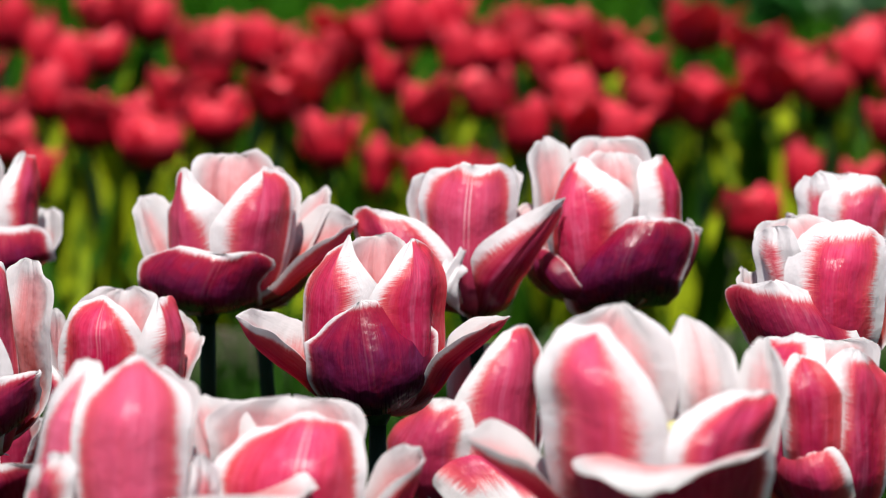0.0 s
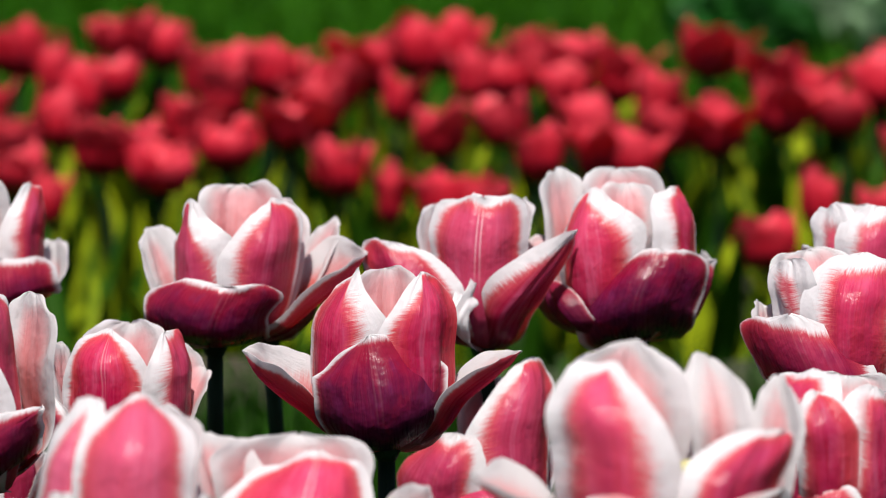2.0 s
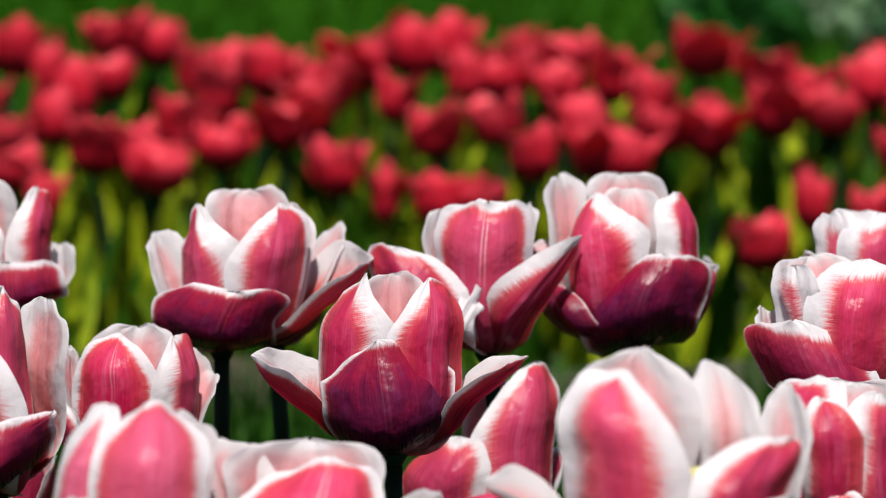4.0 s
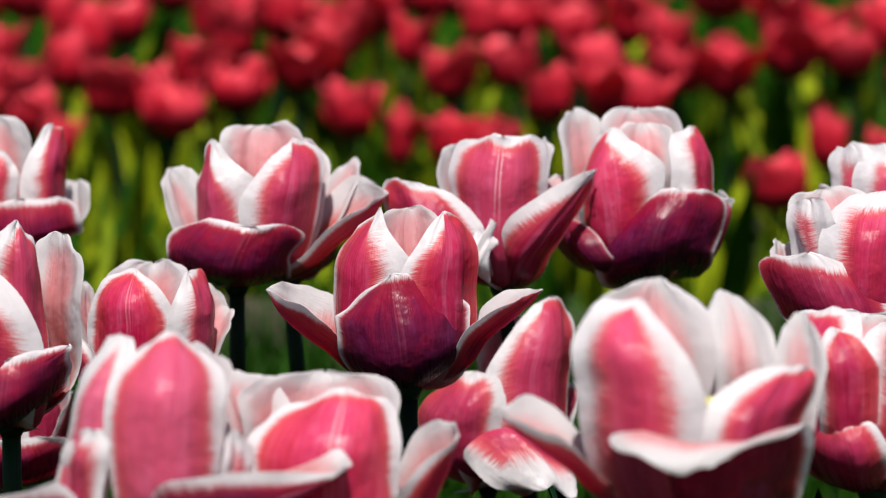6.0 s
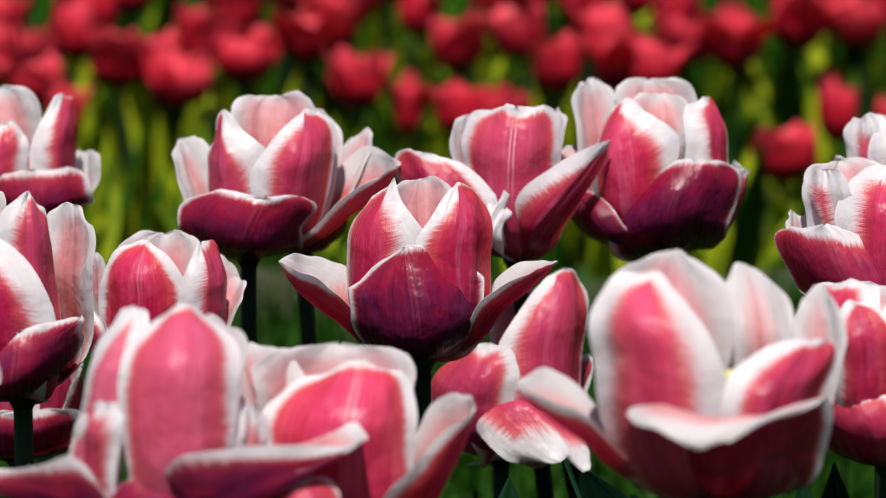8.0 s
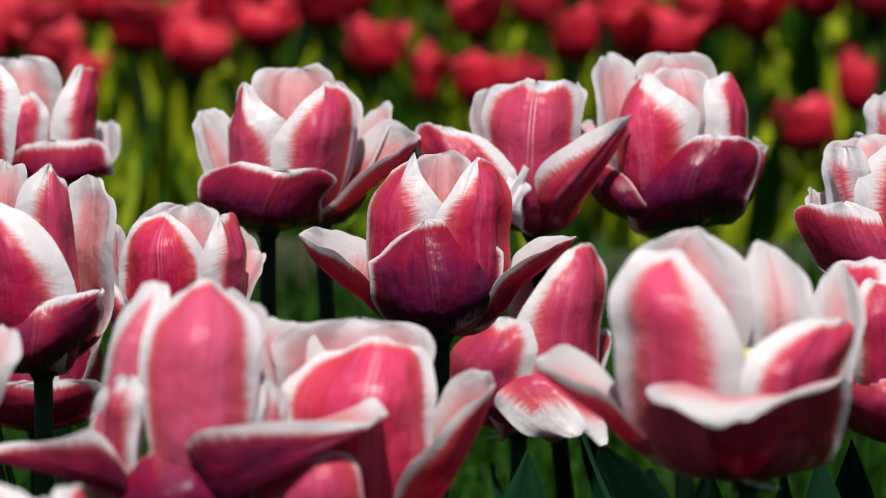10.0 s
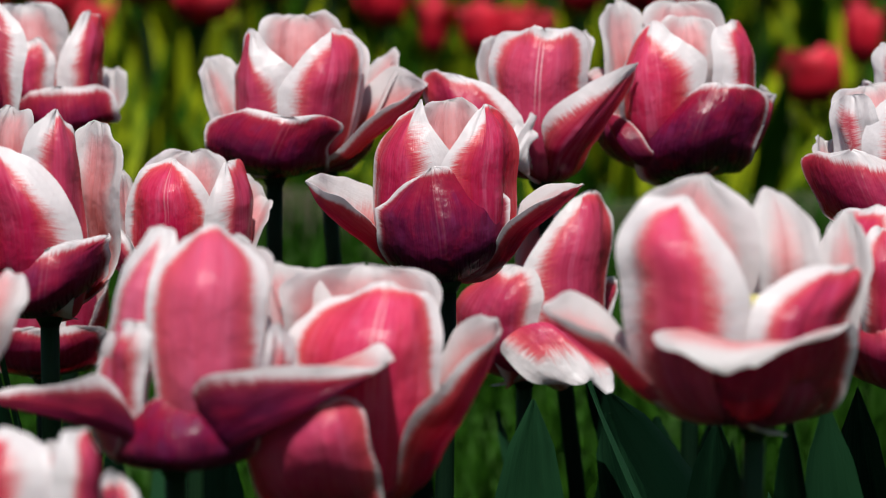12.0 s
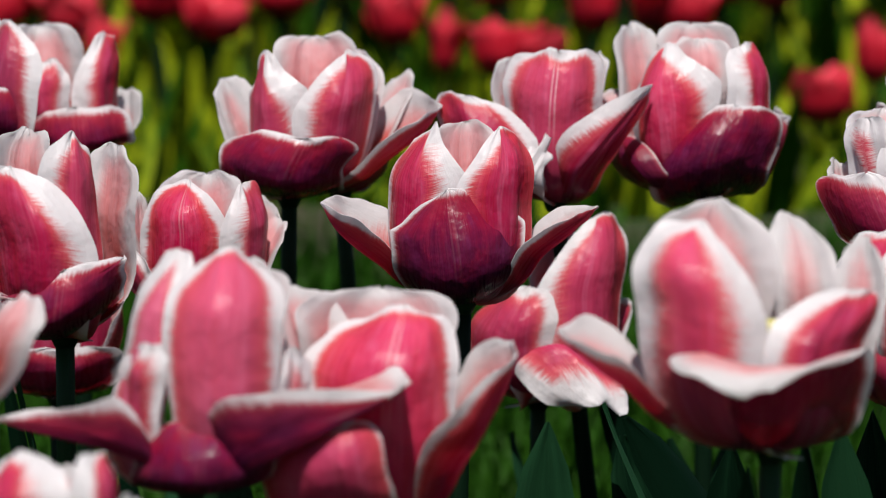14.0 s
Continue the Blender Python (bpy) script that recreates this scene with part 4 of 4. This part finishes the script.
flower = tulip("pink tulip half hidden behind the open one", (-0.0500, 0.165, 0.4320), seed=19, foot=(0.03, 0.0))
ring_petal(flower, 140, 2.2, 5.2, 2.5, 2.0, 0.5, 2.0)
ring_petal(flower, -100, 2.2, 5.0, 2.5, 2.0, 0.5, 2.0)
ring_petal(flower, 20, 2.2, 5.0, 2.5, 2.0, 0.5, 2.0)
ring_petal(flower, 80, 1.4, 5.4, 2.4, 2.0, 0.2, 2.2)
ring_petal(flower, -40, 1.5, 5.4, 2.4, 2.0, 0.2, 2.2)


def leafy_bulb(name, label, x, y, heights, material, seed, count, half, group):
    """A tulip plant without a flower: a fan of leaves."""
    rng = random.Random(seed)
    thing = new(name)
    thing.location = (x, y, ground_z(y) - 0.003)
    tagged(thing, label, "tulip leaves", group)
    for n in range(count):
        a = math.tau * n / count + rng.uniform(-0.6, 0.6)
        h, out = rng.uniform(*heights), rng.uniform(0.02, 0.10)
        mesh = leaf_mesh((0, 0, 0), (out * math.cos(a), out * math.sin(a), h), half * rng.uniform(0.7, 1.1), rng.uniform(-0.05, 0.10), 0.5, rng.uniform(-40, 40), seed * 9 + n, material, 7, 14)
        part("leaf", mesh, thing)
    return thing


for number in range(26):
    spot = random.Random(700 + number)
    leafy_bulb("tulip_plant", "flowerless tulip plant with broad green leaves, coloured as in shade", -0.27 + 0.022 * number + spot.uniform(-0.012, 0.012), spot.uniform(-0.10, 0.20), (0.18, 0.26), LEAF, 300 + number, 4, 0.028, "flowerless tulip plants")

# more shade-coloured leaf fans, added to darken the right of the bed
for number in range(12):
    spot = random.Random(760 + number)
    leafy_bulb("tulip_plant", "flowerless tulip plant with broad green leaves, coloured as in shade", 0.085 + 0.016 * number, spot.uniform(-0.10, 0.12), (0.20, 0.285), LEAF, 340 + number, 4, 0.034, "flowerless tulip plants")

# ---- red tulips ----
BACK = "red tulips in the back bed"
RED_STEM = 0.17


def red_tulip(seed, spread, tall):
    """A red tulip of the back bed, standing at the origin."""
    rng = random.Random(seed)
    thing = new("red_tulip")
    tagged(thing, "plain red tulip with yellow-green leaves in the back bed", "tulip", BACK)
    lean = Matrix.Rotation(radians(rng.uniform(-9, 9)), 4, "X") @ Matrix.Rotation(radians(rng.uniform(-9, 9)), 4, "Y")
    for n in range(6):
        outer = n < 3
        az = n * 120 + (60 if not outer else 0) + rng.uniform(-14, 14)
        open_by = spread * rng.uniform(0.6, 1.5) * (1.0 if outer else 0.75)
        shape = ring_points(az, open_by, tall * rng.uniform(0.78, 1.12), 2.6 if outer else 2.3, rng.uniform(1.8, 2.3))
        ob = part("petal", petal_mesh(*shape, 0.0, (0, 0, 0), rng.uniform(1.3, 1.8), wave=0.22, seed=seed * 17 + n, outside=RED_OUT, inside=RED_IN, nu=9, nv=12), thing)
        ob.matrix_basis = Matrix.Translation((0, 0, RED_STEM)) @ lean
    part("stem", tube_mesh("stem", stem_points((0, 0, -0.01), (0, 0, RED_STEM + 0.002), rng.uniform(-0.012, 0.012)), [0.0045] * 9, STEM, 7), thing)
    for n in range(5):
        a = n * 1.9 + rng.uniform(-0.5, 0.5)
        out, h = rng.uniform(0.02, 0.08), RED_STEM * rng.uniform(0.7, 1.15)
        mesh = leaf_mesh((0, 0, 0), (out * math.cos(a), out * math.sin(a), h), rng.uniform(0.009, 0.017), rng.uniform(-0.06, 0.1), 0.5, rng.uniform(-40, 40), seed * 5 + n, LEAF_RED, 5, 10)
        part("leaf", mesh, thing)
    return thing


# eight plants of different opening, then their copies: x, y, size
RED_KINDS = [red_tulip(s, spread, tall) for s, spread, tall in ((101, 2.4, 5.6), (102, 3.2, 5.1), (103, 2.0, 6.0), (104, 3.7, 4.9), (105, 2.8, 5.4), (106, 3.3, 5.6), (107, 2.3, 5.2), (108, 3.0, 5.8))]
ROW_A = [(0.341, 1.28, 1.10), (0.471, 1.39, 0.76), (0.411, 1.41, 0.73), (0.039, 1.42, 1.11), (-0.363, 1.43, 0.67), (-0.018, 1.43, 0.58), (0.076, 1.43, 1.11), (-0.068, 1.53, 1.06), (-0.260, 1.54, 1.27), (-0.412, 1.54, 1.16), (-0.489, 1.55, 1.05), (0.238, 1.58, 1.18), (0.139, 1.59, 0.95), (0.202, 1.59, 0.95), (0.539, 1.61, 1.07), (-0.336, 1.61, 1.19), (-0.197, 1.63, 1.22), (-0.299, 1.63, 1.10), (-0.478, 1.64, 1.20), (-0.427, 1.66, 1.21), (0.036, 1.68, 1.10), (0.336, 1.68, 1.22)]
ROW_B = [(0.285, 1.70, 1.37), (-0.247, 1.70, 1.23), (0.193, 1.71, 1.18), (-0.138, 1.72, 1.38), (-0.400, 1.73, 0.93), (0.106, 1.73, 1.07), (0.586, 1.76, 1.19), (0.415, 1.76, 1.28), (0.490, 1.77, 1.29), (-0.113, 1.78, 1.14), (-0.556, 1.80, 1.21), (-0.490, 1.81, 1.02), (-0.388, 1.83, 0.93), (-0.017, 1.83, 0.80), (0.283, 1.83, 1.05), (0.466, 1.83, 1.05), (-0.533, 1.84, 1.23), (-0.226, 1.85, 1.06), (-0.095, 1.88, 1.46), (0.187, 1.88, 1.31), (0.548, 1.88, 1.18), (0.647, 1.88, 1.31)]
ROW_C = [(0.069, 1.92, 0.93), (0.242, 1.92, 1.06), (-0.359, 1.93, 1.22), (-0.260, 1.93, 0.82), (0.114, 1.93, 1.22), (0.432, 1.95, 1.34), (-0.431, 1.95, 0.80), (-0.167, 1.95, 1.23), (0.612, 1.98, 1.35), (-0.055, 1.98, 1.52), (-0.211, 1.99, 1.36), (0.144, 2.01, 0.82), (-0.557, 2.03, 1.37), (0.190, 2.03, 1.54), (0.007, 2.05, 1.38), (0.363, 2.05, 1.55), (-0.497, 2.06, 1.32), (0.053, 2.06, 1.32), (-0.319, 2.10, 1.19), (-0.370, 2.10, 1.57)]
def tallness(y):
    """Plants further up the bed stand taller."""
    return 0.97 * (y + 1.1) / 2.3


for number, (px, py, size) in enumerate(ROW_A + ROW_B + ROW_C):
    rng = random.Random(number * 13 + 5)
    m = Matrix.Translation((px, py, ground_z(py) - 0.004)) @ Matrix.Rotation(rng.uniform(0, math.tau), 4, "Z")
    grow = tallness(py)
    if number < len(RED_KINDS):
        RED_KINDS[number].matrix_basis = m @ Matrix.Diagonal((size, size, grow, 1))
    else:
        copy = copy_thing(RED_KINDS[number % 8], m)
        copy.scale = (size, size, grow)

for number in range(150):
    spot = random.Random(900 + number)
    row = (0, 1, 2, 3)[number % 4]
    leafy_bulb("tulip_plant", "flowerless tulip plant with yellow-green leaves in sunlight", spot.uniform(-0.66, 0.70), 1.10 + 0.30 * row + spot.uniform(0, 0.3), (0.10, 0.20), LEAF_RED, 500 + number, 5, 0.018, "flowerless tulip plants")
leafy_bulb("tulip_plant", "tulip plant with yellowing leaves at the bed's edge", 0.235, 0.78, (0.02, 0.05), LEAF_YELLOW, 77, 4, 0.012, "flowerless tulip plants")


def shrub(x, y, wide, tall, count, material, label, seed, leaf=0.03):
    """A low shrub: forked twigs and many small leaves."""
    rng = np.random.default_rng(seed)
    thing = new("shrub")
    thing.location = (x, y, ground_z(y) - 0.01)
    tagged(thing, label, "shrub")
    for n in range(9):
        a, r = rng.uniform(0, math.tau), rng.uniform(0.3, 0.8) * wide
        tip = Vector((r * math.cos(a), r * math.sin(a), tall * rng.uniform(0.6, 0.95)))
        part("twig", tube_mesh("twig", stem_points((0, 0, 0), tip, 0.03), [0.012 - 0.001 * k for k in range(9)], STEM, 6), thing)
    a, q = rng.uniform(0, math.tau, count), rng.random(count) ** 0.5
    h = rng.random(count)
    lump = 0.75 + 0.25 * np.sin(3 * a + 5 * h)
    r = wide * q * np.sqrt(np.clip(1 - (h - 0.4) ** 2 * 2.2, 0.05, 1)) * lump
    mid = np.stack([r * np.cos(a), r * np.sin(a), 0.04 + h * tall * (0.85 + 0.15 * lump)], -1)
    d = rng.normal(size=(count, 3)); d /= np.linalg.norm(d, axis=1, keepdims=True)
    s = np.cross(d, rng.normal(size=(count, 3))); s /= np.linalg.norm(s, axis=1, keepdims=True)
    size = leaf * rng.uniform(0.6, 1.2, count)[:, None]
    v = np.stack([mid - d * size, mid + s * size * 0.45, mid + d * size, mid - s * size * 0.45], 1).reshape(-1, 3)
    mesh = bpy.data.meshes.new("foliage")
    mesh.from_pydata(v.tolist(), [], (np.arange(count)[:, None] * 4 + np.arange(4)).tolist())
    mesh.materials.append(material)
    for key in ("across", "rise"):
        at = mesh.attributes.new(key, "FLOAT", "POINT")
        at.data.foreach_set("value", np.repeat(rng.uniform(0, 9, count), 4).astype(np.float32))
    tagged(part("foliage", mesh, thing), kind="stuff")


shrub(0.86, 3.15, 0.17, 0.30, 1300, SILVER, "low silvery-leaved shrub on the lawn", 61)
shrub(0.76, 3.6, 0.17, 0.42, 1500, SILVER, "small pale green shrub behind the red tulips", 62)
shrub(0.55, 3.3, 0.16, 0.14, 900, BUSH, "dark green ground-cover shrub on the lawn", 63)
